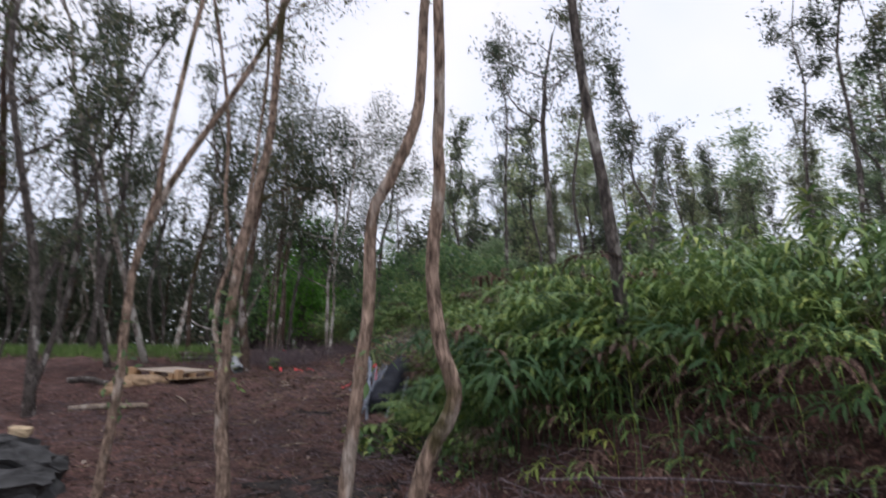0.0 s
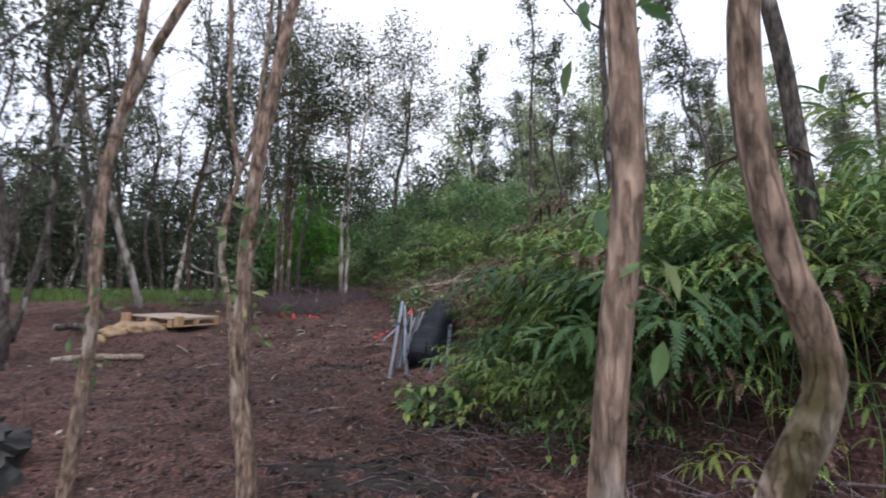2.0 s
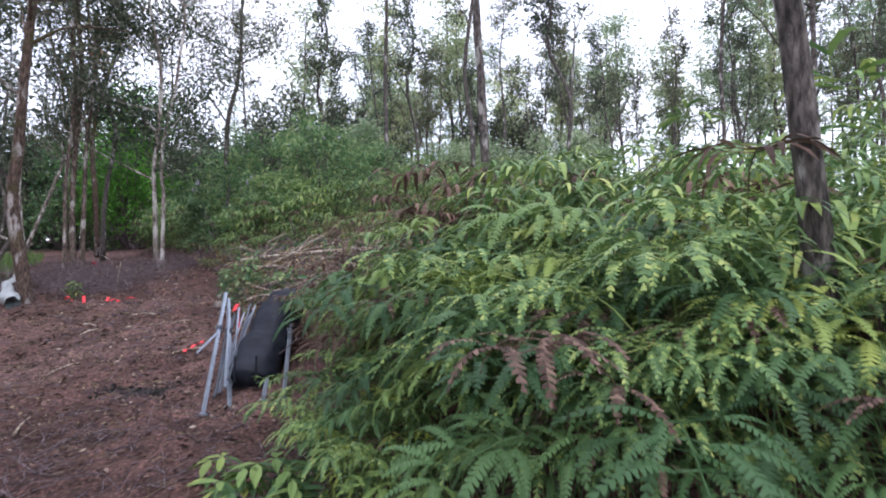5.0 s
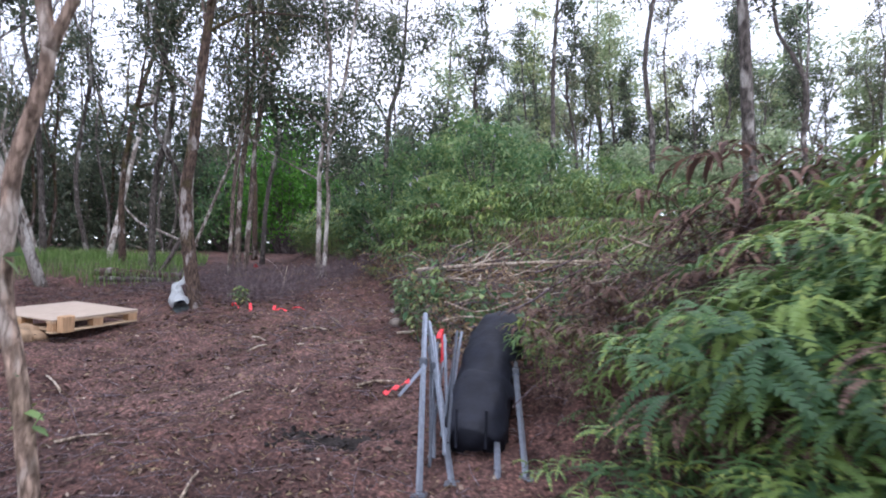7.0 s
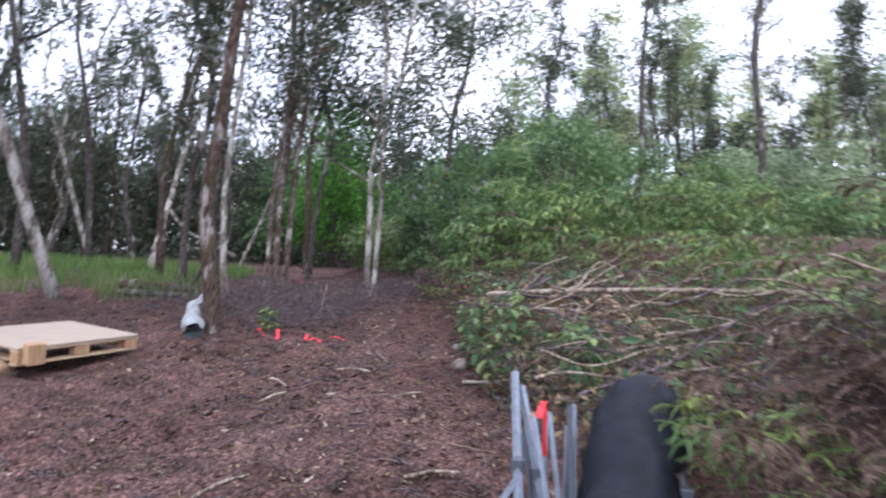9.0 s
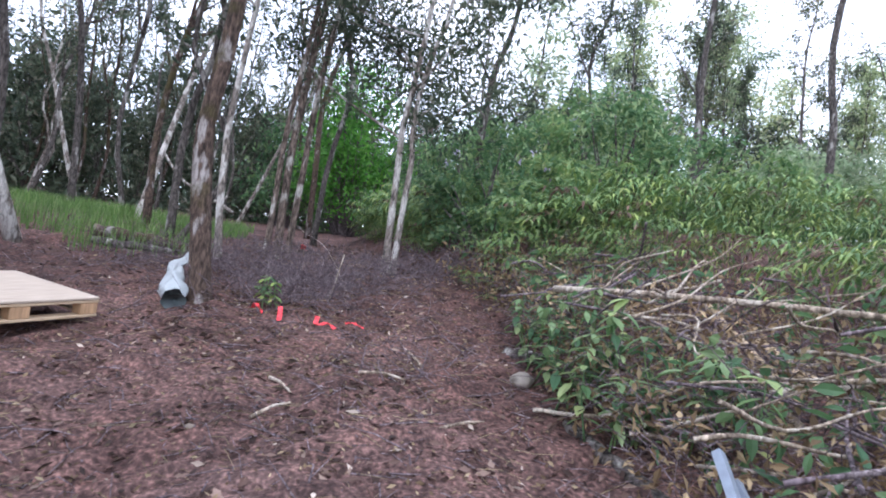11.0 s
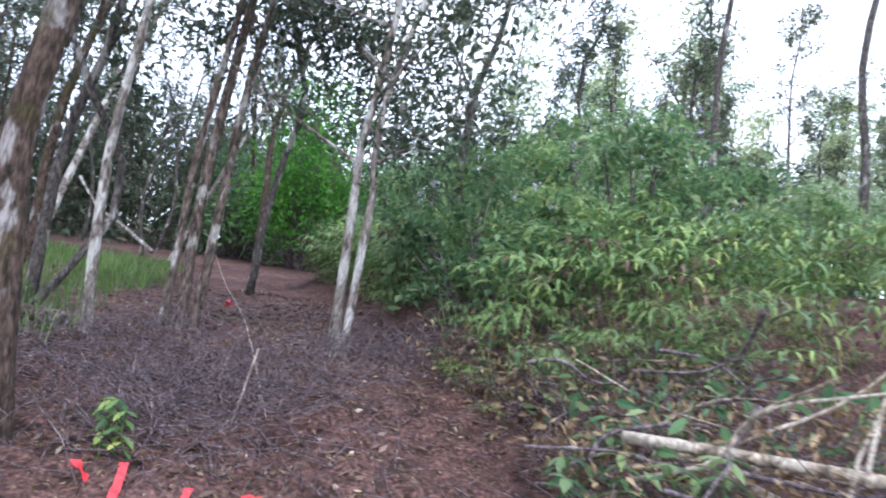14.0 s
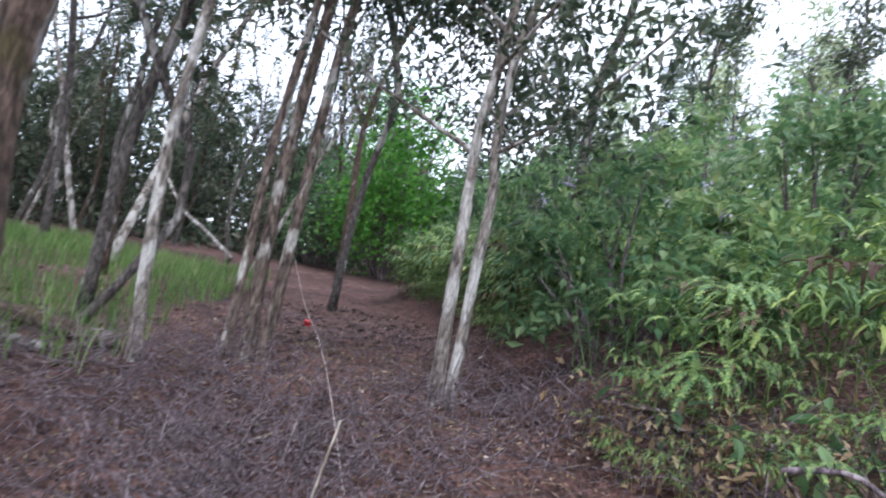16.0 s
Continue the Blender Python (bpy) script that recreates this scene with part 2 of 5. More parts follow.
def tube(path, radii, sides=7, lumpy=0.0, rng=None, cap=True):
    """A tube along a path, with a radius for each point."""
    path = np.asarray(path, float)
    k = len(path)
    t = np.gradient(path, axis=0)
    t /= np.linalg.norm(t, axis=1)[:, None] + 1e-9
    ref = np.array([1.0, 0, 0]) if abs(t[0][0]) < 0.8 else np.array([0, 1.0, 0])
    verts = []
    for i in range(k):
        a = np.cross(t[i], ref)
        a /= np.linalg.norm(a) + 1e-9
        b = np.cross(t[i], a)
        ref = np.cross(a, t[i])
        for s in range(sides):
            w = 2 * math.pi * s / sides
            r = radii[i] * (1 + (rng.uniform(-lumpy, lumpy) if rng is not None and lumpy else 0))
            verts.append(path[i] + r * (math.cos(w) * a + math.sin(w) * b))
    faces = [(i * sides + s, i * sides + (s + 1) % sides, (i + 1) * sides + (s + 1) % sides, (i + 1) * sides + s) for i in range(k - 1) for s in range(sides)]
    if cap:
        faces += [tuple(range(sides))[::-1], tuple((k - 1) * sides + s for s in range(sides))]
    return np.array(verts), faces


def scatter(template, faces, pos, rots, scales):
    """Many copies of a small mesh as arrays."""
    t = np.asarray(template, float)
    v = np.einsum("nij,kj->nki", rots, t) * np.asarray(scales)[:, None, None] + pos[:, None, :]
    n, k = len(pos), len(t)
    f = [tuple(i * k + j for j in face) for i in range(n) for face in faces]
    return v.reshape(-1, 3), f


def turned(rng, n, droop=0.6):
    """Random turns for leaves: any heading, with a random droop and roll."""
    z, y, x = rng.uniform(0, 2 * math.pi, n), rng.normal(0.35, droop, n), rng.normal(0, 0.7, n)
    cz, sz, cy, sy, cx, sx = np.cos(z), np.sin(z), np.cos(y), np.sin(y), np.cos(x), np.sin(x)
    o, i = np.zeros(n), np.ones(n)
    rz = np.stack([cz, -sz, o, sz, cz, o, o, o, i], 1).reshape(n, 3, 3)
    ry = np.stack([cy, o, sy, o, i, o, -sy, o, cy], 1).reshape(n, 3, 3)
    rx = np.stack([i, o, o, o, cx, -sx, o, sx, cx], 1).reshape(n, 3, 3)
    return rz @ ry @ rx


LEAF_V = [(0, 0, 0), (0.45, 0.2, 0.05), (1, 0, -0.12), (0.45, -0.2, 0.05)]
LEAF_F = [(0, 1, 2), (0, 2, 3)]
BROAD_V = [(0, 0, 0), (0.3, 0.17, 0.03), (0.62, 0.17, 0.0), (1, 0, -0.16), (0.62, -0.17, 0.0), (0.3, -0.17, 0.03), (0.45, 0, -0.03)]
BROAD_F = [(0, 6, 1), (1, 6, 2), (2, 6, 3), (3, 6, 4), (4, 6, 5), (5, 6, 0)]


# ---- lie of the land ----
PROFILE_Y = (-400, -60, 0, 4.6, 9.9, 12.4, 16, 18.3, 22, 27, 32, 45, 80, 400)
PROFILE_Z = (-14, -6, -1.45, -0.80, 0, 0.35, 1.07, 1.55, 1.85, 2.1, 2.6, 3.4, 6.0, 18)
EDGE_Y = (-20, 0, 6, 8, 8.8, 9.3, 9.6, 11.15, 13, 14.83, 16.6, 17.6, 18.4, 22, 27, 32, 60)
EDGE_X = (6, 5.5, 4.6, 3.0, 0.8, -0.75, -1.0, -1.55, -2.5, -3.5, -4.1, -4.6, -5.5, -7, -10.5, -11.5, -12)


def trail_edge(y):
    return np.interp(y, EDGE_Y, EDGE_X)


def base(y):
    return (np.interp(y, PROFILE_Y, PROFILE_Z) + np.interp(y - 0.7, PROFILE_Y, PROFILE_Z) + np.interp(y + 0.7, PROFILE_Y, PROFILE_Z)) / 3


def land(x, y):
    """Height of the ground, arrays or numbers."""
    x, y = np.asarray(x, float), np.asarray(y, float)
    d = x - trail_edge(y)
    tall = np.interp(y, (0, 6, 12.3, 14.0, 17.2, 19.5, 24, 40), (0.9, 1.25, 1.2, 0.5, 0.42, 0.95, 1.25, 0.9))
    bank = tall * np.interp(d, (0, 0.25, 1.2, 2.6, 4.5, 12, 60), (0, 0.08, 0.5, 0.85, 1.0, 1.05, 1.3))
    left = 0.12 * np.interp(-d, (3, 8, 30), (0, 1, 3.0))
    hump = 0.5 * np.exp(-(((x + 0.55) / 0.75) ** 2 + ((y - 13.45) / 0.7) ** 2))
    mound = hump + 0.16 * np.exp(-(((x + 7.35) / 0.75) ** 2 + ((y - 13.75) / 0.6) ** 2))
    bumps = 0.035 * np.sin(2.1 * x + 0.7 * y) * np.sin(1.7 * y - 0.6 * x) + 0.018 * np.sin(5.3 * x + 1.3) * np.sin(4.7 * y)
    return base(y) + bank + left + mound + bumps


def build_ground():
    def axis(a, b, fine_a, fine_b, step, far):
        out = [fine_a]
        while out[-1] < fine_b:
            out.append(out[-1] + step)
        s = step
        while out[-1] < b:
            s *= far
            out.append(out[-1] + s)
        s, low = step, [fine_a]
        while low[-1] > a:
            s *= far
            low.append(low[-1] - s)
        return np.array(low[:0:-1] + out)
    xs, ys = axis(-600, 600, -11, 2, 0.09, 1.22), axis(-500, 700, 4, 21, 0.09, 1.22)
    gx, gy = np.meshgrid(xs, ys)
    gz = land(gx, gy)
    rng = np.random.default_rng(3)
    near = (gx > -14) & (gx < 4) & (gy > 2) & (gy < 26)
    gz = gz + np.where(near, rng.normal(0, 0.016, gx.shape), 0)
    v = np.stack([gx.ravel(), gy.ravel(), gz.ravel()], 1)
    w = len(xs)
    f = [(j * w + i, j * w + i + 1, (j + 1) * w + i + 1, (j + 1) * w + i) for j in range(len(ys) - 1) for i in range(w - 1)]
    ob = mesh_object("ground", v, f, M_GROUND, smooth=True)
    tagged(ob, "reddish-brown bare forest soil littered with leaf debris", "ground", kind="structure")


build_ground()


# ---- trees ----
def tree_meshes(seed, height, radius, crown_from, leaves, leaf, spread, limbs=9, bend=0.35, fork=False, clump=(0.105, 0.085), droop=0.6):
    """Trunk with limbs, and crown, of one slender tree with its foot at the origin."""
    rng = np.random.default_rng(seed)
    wood, crown = Soup(), Soup()
    k = 6
    pts = [(0, 0, -0.25)]
    dx, dy = rng.normal(0, bend * 0.35, 2)
    for i in range(1, k + 1):
        h = height * i / k
        pts.append((dx * i + rng.normal(0, bend * 0.35), dy * i + rng.normal(0, bend * 0.35), h))
    path = spline(pts, 16)
    rad = [radius * (1.25 if i == 0 else 1) * (1 - 0.8 * (i / 15) ** 1.1) for i in range(16)]
    wood.add(*tube(path, rad, 8, 0.10, rng))
    centres = []

    def limb(start, direction, length, r, twigs):
        d = np.array(direction)
        p = [start]
        for i in range(4):
            d = d + rng.normal(0, 0.22, 3) + np.array([0, 0, 0.14])
            d /= np.linalg.norm(d)
            p.append(p[-1] + d * length / 4)
        q = spline(p, 5)
        wood.add(*tube(q, [r * (1 - 0.75 * i / 4) for i in range(5)], 4, 0, rng, False))
        for i in range(2, 5):
            centres.append((p[i], 0.75 if i < 4 else 1.0))
        for i in range(twigs):
            s = p[rng.integers(1, 4)]
            e = s + rng.normal(0, 0.35, 3) * length * 0.45 + np.array([0, 0, 0.2 * length * 0.45])
            wood.add(*tube(spline([s, (s + e) / 2 + rng.normal(0, 0.06, 3), e], 4), [r * 0.4, r * 0.33, r * 0.25, r * 0.12], 3, 0, rng, False))
            centres.append((e, 0.85))

    for i in range(limbs):
        u = crown_from + (0.97 - crown_from) * (i + rng.uniform(0, 0.8)) / limbs
        j = min(15, int(u * 15))
        a = rng.uniform(0, 2 * math.pi)
        out = rng.uniform(0.45, 1.0)
        limb(path[j], (math.cos(a) * out, math.sin(a) * out, rng.uniform(0.4, 1.1)), spread * rng.uniform(0.6, 1.15) * (1.15 - 0.5 * u), max(0.012, rad[j] * 0.55), 3)
    if fork:
        j = 5
        a = rng.uniform(0, 2 * math.pi)
        limb(path[j], (math.cos(a) * 0.35, math.sin(a) * 0.35, 1), height * 0.5, rad[j] * 0.75, 5)
    centres.append((path[-1], 1.0))
    centres.append((path[-3], 0.8))
    per = max(4, leaves // len(centres))
    for c, s in centres:
        n = int(per * rng.uniform(0.4, 1.6))
        if rng.random() < 0.16:
            continue
        wide, thick = spread * clump[0] * s * rng.uniform(0.7, 1.4), spread * clump[1] * s
        pos = np.array(c) + rng.normal(0, 1, (n, 3)) * np.array([wide, wide, thick])
        crown.add(*scatter(LEAF_V, LEAF_F, pos, turned(rng, n, droop), leaf * rng.uniform(0.6, 1.35, n)))
    return wood, crown


def make_kind(name, seed, bark, foliage, **kw):
    wood, crown = tree_meshes(seed, **kw)
    w = wood.object(name + "_trunk_form", bark, smooth=True)
    c = crown.object(name + "_crown_form", foliage)
    wm, cm = w.data, c.data
    bpy.data.objects.remove(w)
    bpy.data.objects.remove(c)
    return wm, cm


def plant(kind, x, y, turn, size, label, category="tree", group="", sink=0.0, lean=(0, 0), name="tree"):
    top = new(name)
    top.matrix_basis = pose(x, y, float(land(x, y)) - sink, lean[0], lean[1], turn) @ Matrix.Diagonal((size, size, size, 1))
    linked("trunk", kind[0], top, Matrix())
    linked("crown", kind[1], top, Matrix())
    return tagged(top, label, category, group)


SLIM = [make_kind("slim", 11 + i, b, M_LEAF_TREE, height=h, radius=r, crown_from=c, leaves=int(n * 0.82), leaf=0.14, spread=s, limbs=m, fork=fk, bend=0.62)
        for i, (b, h, r, c, n, s, m, fk) in enumerate([
            (M_BARK, 11.5, 0.075, 0.34, 1700, 1.6, 10, False), (M_BARK, 10.0, 0.06, 0.3, 1650, 1.5, 10, True), (M_BARK_PALE, 11.5, 0.075, 0.36, 1700, 1.7, 10, True),
            (M_BARK, 9.0, 0.05, 0.25, 1600, 1.4, 10, False), (M_BARK_MOSS, 11.0, 0.07, 0.32, 1700, 1.6, 11, True), (M_BARK_MOSS, 12.0, 0.095, 0.36, 1900, 1.8, 11, True)])]
DENSE = [make_kind("dense", 91 + i, M_BARK, M_LEAF_TREE, height=h, radius=0.09, crown_from=0.02, leaves=2200, leaf=0.36, spread=2.6, limbs=18, clump=(0.19, 0.15)) for i, h in enumerate([9, 7.5, 8.5])]
OPEN = [make_kind("open", 31 + i, M_BARK, M_LEAF_TREE, height=h, radius=r, crown_from=0.5, leaves=n, leaf=0.14, spread=s, limbs=9, fork=fk)
        for i, (h, r, n, s, fk) in enumerate([(11, 0.075, 2300, 1.7, False), (9.5, 0.065, 2400, 1.6, True), (12, 0.08, 2500, 1.8, False)])]
TALL = [make_kind("tall", 51 + i, M_BARK, M_LEAF_HAZED, height=h, radius=0.15, crown_from=0.3, leaves=3000, leaf=0.3, spread=4.0, limbs=15, clump=(0.17, 0.035), droop=0.2) for i, h in enumerate([15, 17, 14])]
SAPLING = [make_kind("sapling", 71 + i, M_BARK_PALE, M_LEAF_TREE, height=h, radius=0.045, crown_from=0.55, leaves=700, leaf=0.12, spread=1.0, limbs=7) for i, h in enumerate([6.5, 5.5])]

TRAIL_X = ((0, 1.0), (4, 0.2), (7.5, -1.0), (9.5, -2.3), (12.5, -3.9), (16, -5.2), (18.5, -6.3), (22, -8.2), (27, -11.2), (33, -12.3))


def trail_x(y):
    return np.interp(y, [a for a, b in TRAIL_X], [b for a, b in TRAIL_X])


PLACED = []


def place_forest():
    rng = np.random.default_rng(8)
    known = [(-7.45, 11.75, 0, 1.0), (-9.75, 17.0, 2, 1.05), (-10.1, 16.2, 1, 1.0), (-8.7, 17.95, 3, 0.9), (-8.95, 18.4, 1, 1.0),
             (-12.6, 21.7, 2, 1.0), (-11.6, 27.4, 5, 1.0), (-8.4, 12.6, 3, 1.0), (-9.3, 13.4, 1, 1.0)]
    for x, y, k, s in known:
        plant(SLIM[k], x, y, rng.uniform(0, 360), s, "slender grey-barked forest tree with a sparse leafy crown", group="slender forest trees", lean=(rng.normal(0, 1.5), rng.normal(0, 1.5)))
        PLACED.append((x, y))
    tries = 0
    count = 0
    while count < 118 and tries < 6000:
        tries += 1
        x, y = rng.uniform(-34, -6.5), rng.uniform(6, 46)
        if x > trail_x(y) - (2.0 if y > 20 else 2.6):
            continue
        if y < 16.5 and x > -9.0 - 0.12 * (16.5 - y):
            continue
        if 16.5 <= y < 22 and x > -10.2:
            continue
        gap = 1.3 if y < 30 else 1.7
        if any((x - a) ** 2 + (y - b) ** 2 < gap * gap for a, b in PLACED):
            continue
        PLACED.append((x, y))
        count += 1
        k = SLIM[rng.integers(0, 6)] if rng.random() < 0.85 else SAPLING[rng.integers(0, 2)]
        plant(k, x, y, rng.uniform(0, 360), rng.uniform(0.75, 1.2), "slender grey-barked forest tree with a sparse leafy crown", group="slender forest trees", lean=(rng.normal(0, 2.5), rng.normal(0, 2.5)))
    # Dense far trees added as dark fill for the shade behind the trunks.
    far_leaves, far_wood = Soup(), Soup()
    forms = []
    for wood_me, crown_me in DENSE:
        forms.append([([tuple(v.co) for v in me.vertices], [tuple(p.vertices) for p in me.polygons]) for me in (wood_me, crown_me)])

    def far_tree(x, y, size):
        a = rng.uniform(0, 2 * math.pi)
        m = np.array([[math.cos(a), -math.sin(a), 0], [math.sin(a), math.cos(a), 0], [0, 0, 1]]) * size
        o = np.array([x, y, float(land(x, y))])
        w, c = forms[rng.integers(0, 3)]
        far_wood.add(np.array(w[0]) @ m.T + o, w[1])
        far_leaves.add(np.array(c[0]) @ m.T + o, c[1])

    for i in range(80):
        a, r = radians(rng.uniform(-92, 4)), rng.uniform(25, 40)
        x, y = -5 + r * math.sin(a), 12 + r * math.cos(a)
        if abs(x - trail_x(y)) < 2.2 and y < 36:
            continue
        far_tree(x, y, rng.uniform(0.5, 0.9))
    for i in range(26):
        far_tree(rng.uniform(-24, 14), rng.uniform(40, 52), rng.uniform(0.55, 0.85))
    # Loose low leaves without stems, standing in for shade near the ground.
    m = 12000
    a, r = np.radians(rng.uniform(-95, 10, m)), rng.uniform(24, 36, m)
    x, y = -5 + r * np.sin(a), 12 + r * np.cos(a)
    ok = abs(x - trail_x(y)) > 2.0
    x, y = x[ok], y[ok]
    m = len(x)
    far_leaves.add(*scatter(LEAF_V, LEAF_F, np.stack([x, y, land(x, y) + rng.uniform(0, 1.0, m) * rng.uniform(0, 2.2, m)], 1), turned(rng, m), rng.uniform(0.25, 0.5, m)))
    # Further loose leaves up to 8 m, closing sky gaps in that shade.
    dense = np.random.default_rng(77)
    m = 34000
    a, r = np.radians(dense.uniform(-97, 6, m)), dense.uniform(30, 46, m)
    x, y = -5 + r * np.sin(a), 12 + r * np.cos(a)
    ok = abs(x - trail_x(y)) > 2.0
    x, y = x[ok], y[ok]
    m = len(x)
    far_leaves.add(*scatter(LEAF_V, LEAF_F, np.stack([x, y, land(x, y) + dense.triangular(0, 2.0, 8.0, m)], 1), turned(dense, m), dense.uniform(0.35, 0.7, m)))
    tagged(far_leaves.object("far_woods", M_LEAF_TREE), "leafy woods with loose leaves filling in the dark shade behind the trunks", "woods", kind="stuff")
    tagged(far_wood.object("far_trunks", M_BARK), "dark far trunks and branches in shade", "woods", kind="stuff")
    count = tries = 0
    while count < 50 and tries < 4000:
        tries += 1
        x, y = rng.uniform(-9, 22), rng.uniform(14, 42)
        if x < trail_edge(y) + 3.5 or (y < 17 and x < 3.5):
            continue
        if any((x - a) ** 2 + (y - b) ** 2 < 2.0 ** 2 for a, b in PLACED):
            continue
        PLACED.append((x, y))
        count += 1
        plant(OPEN[rng.integers(0, 3)], x, y, rng.uniform(0, 360), rng.uniform(0.75, 1.05), "slim dark-trunked tree with thin open foliage", group="open-crowned trees", lean=(rng.normal(0, 3), rng.normal(0, 3)))
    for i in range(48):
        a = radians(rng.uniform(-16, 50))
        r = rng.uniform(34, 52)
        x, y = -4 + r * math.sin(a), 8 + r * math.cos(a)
        plant(TALL[i % 3], x, y, rng.uniform(0, 360), rng.uniform(0.68, 0.98), "tall far tree with a broad crown in haze-paled light green", group="far broad trees")
    for i in range(16):
        a = radians(rng.uniform(95, 265))
        r = rng.uniform(6, 22)
        x, y = 0 + r * math.sin(a), 4 + r * math.cos(a)
        plant(SLIM[rng.integers(0, 6)], x, y, rng.uniform(0, 360), rng.uniform(0.8, 1.1), "slender grey-barked forest tree with a sparse leafy crown", group="slender forest trees")


place_forest()


def shaped_tree(label, stems, bark, leaves=1600, top=9.0, seed=1, sprigs=0, name="tree", spread=1.3, sides=12, category="tree", bare=0.55):
    """A tree whose stems follow given points: stems of (points, radius at the foot, radius at the end)."""
    rng = np.random.default_rng(seed)
    foot = stems[0][0][0]
    top_ob = new(name)
    top_ob.matrix_basis = pose(*foot)
    off = np.array(foot)
    crown = Soup()
    for pts, r0, r1 in stems:
        p = np.array(pts, float) - off
        end, way = p[-1], p[-1] - p[-2]
        way = way / np.linalg.norm(way)
        extra, h = [], end.copy()
        grow = top - (pts[-1][2])
        if grow > 0.5:
            for i in range(4):
                way = way * 0.8 + np.array([0, 0, 0.25]) + rng.normal(0, 0.07, 3)
                way /= np.linalg.norm(way)
                h = h + way * grow / 4
                extra.append(h)
        n = 34
        path = spline(list(p) + extra, n)
        hfrac = np.linspace(0, 1, n)
        rad = r0 + (max(r1 * 0.35, 0.02) - r0) * hfrac
        rad[0] *= 1.35
        rad[1] *= 1.12
        v, f = tube(path, rad, sides, 0.07, rng)
        mesh_object("trunk", v, f, bark, top_ob, True)
        if grow > 0.5:
            for i in range(9):
                j = rng.integers(int(n * bare), n - 2)
                a = rng.uniform(0, 2 * math.pi)
                s = path[j]
                e = s + np.array([math.cos(a) * spread * rng.uniform(0.4, 1), math.sin(a) * spread * rng.uniform(0.4, 1), rng.uniform(0.3, 1.4)])
                lv, lf = tube(spline([s, (s + e) / 2 + rng.normal(0, 0.12, 3), e], 6), np.linspace(rad[j] * 0.5, 0.008, 6), 5, 0, rng, False)
                mesh_object("limb", lv, lf, bark, top_ob, True)
                for c in ((s + e) / 2, e, e + rng.normal(0, 0.3, 3)):
                    m = int(leaves / 27)
                    crown.add(*scatter(LEAF_V, LEAF_F, c + rng.normal(0, 0.17 * spread / 1.3, (m, 3)), turned(rng, m), 0.088 * rng.uniform(0.6, 1.3, m)))
    for i in range(sprigs):
        z = rng.uniform(0.25, 1.9)
        p = np.array(stems[0][0], float) - off
        i0 = int(np.argmin(abs(p[:, 2] - z)))
        m = 9
        c = p[i0] + np.array([rng.normal(0, 0.04), rng.normal(0, 0.04), z - p[i0][2]])
        shoot = Soup()
        shoot.add(*scatter(BROAD_V, BROAD_F, c + rng.normal(0, 0.05, (m, 3)), turned(rng, m), rng.uniform(0.045, 0.085, m)))
        tagged(shoot.object("sprout", M_SHRUB, top_ob), "green leafy sprout on the trunk")
    if crown.n:
        crown.object("crown", M_LEAF_TREE, top_ob)
    return tagged(top_ob, label, category)


def foot_z(x, y):
    return float(land(x, y)) - 0.12


shaped_tree("brown flaky-barked tree with a sideways bend above", [([(-0.98, 7.0, foot_z(-0.98, 7.0)), (-0.92, 7.01, 0.2), (-0.87, 7.01, 0.75), (-0.83, 7.01, 1.1), (-0.83, 7.01, 1.5), (-0.76, 7.01, 1.66), (-0.67, 7.02, 1.86), (-0.62, 7.05, 2.12), (-0.6, 7.1, 2.9)], 0.031, 0.024)], M_BARK_NEAR, seed=3, sprigs=3, top=8, bare=0.78)
shaped_tree("smooth tan-brown tree with a bulging knee near the ground", [([(-0.86, 7.16, foot_z(-0.86, 7.16)), (-0.72, 7.16, 0.03), (-0.61, 7.16, 0.45), (-0.50, 7.17, 0.66), (-0.49, 7.17, 0.78), (-0.55, 7.16, 0.98), (-0.585, 7.16, 1.32), (-0.55, 7.16, 1.68), (-0.56, 7.16, 1.93), (-0.55, 7.16, 2.3)], 0.041, 0.03)], M_BARK_NEAR, seed=4, top=8, bare=0.78)
shaped_tree("slim scaly-barked tree with small sprouts along it", [([(-2.56, 8.86, foot_z(-2.56, 8.86)), (-2.58, 8.86, 0.1), (-2.64, 8.86, 0.5), (-2.65, 8.86, 1.08), (-2.61, 8.86, 1.72), (-2.54, 8.86, 2.11), (-2.46, 8.86, 2.59), (-2.40, 8.86, 2.95)], 0.055, 0.05)], M_BARK_NEAR, seed=5, sprigs=9, top=9, bare=0.78)
shaped_tree("thin mottled tree leaning and forking overhead", [([(-3.68, 8.85, foot_z(-3.68, 8.85)), (-3.65, 8.85, 0.05), (-3.59, 8.85, 0.76), (-3.6, 8.85, 1.42), (-3.55, 8.85, 1.95), (-3.27, 8.85, 2.6)], 0.042, 0.034), ([(-3.55, 8.85, 1.95), (-3.45, 8.86, 2.5), (-3.42, 8.86, 2.9)], 0.028, 0.022)], M_BARK_NEAR, seed=6, sprigs=5, top=7.5, bare=0.78)
shaped_tree("stout mossy reddish-brown tree beside the cleared path", [([(-6.64, 16.1, foot_z(-6.64, 16.1)), (-6.7, 16.1, 1.4), (-6.8, 16.1, 2.0), (-6.87, 16.1, 2.63), (-6.78, 16.1, 3.4), (-6.7, 16.1, 4.4), (-6.58, 16.1, 5.5)], 0.102, 0.08)], M_BARK_MOSS, leaves=2000, seed=7, top=11, spread=2.0, sides=16)
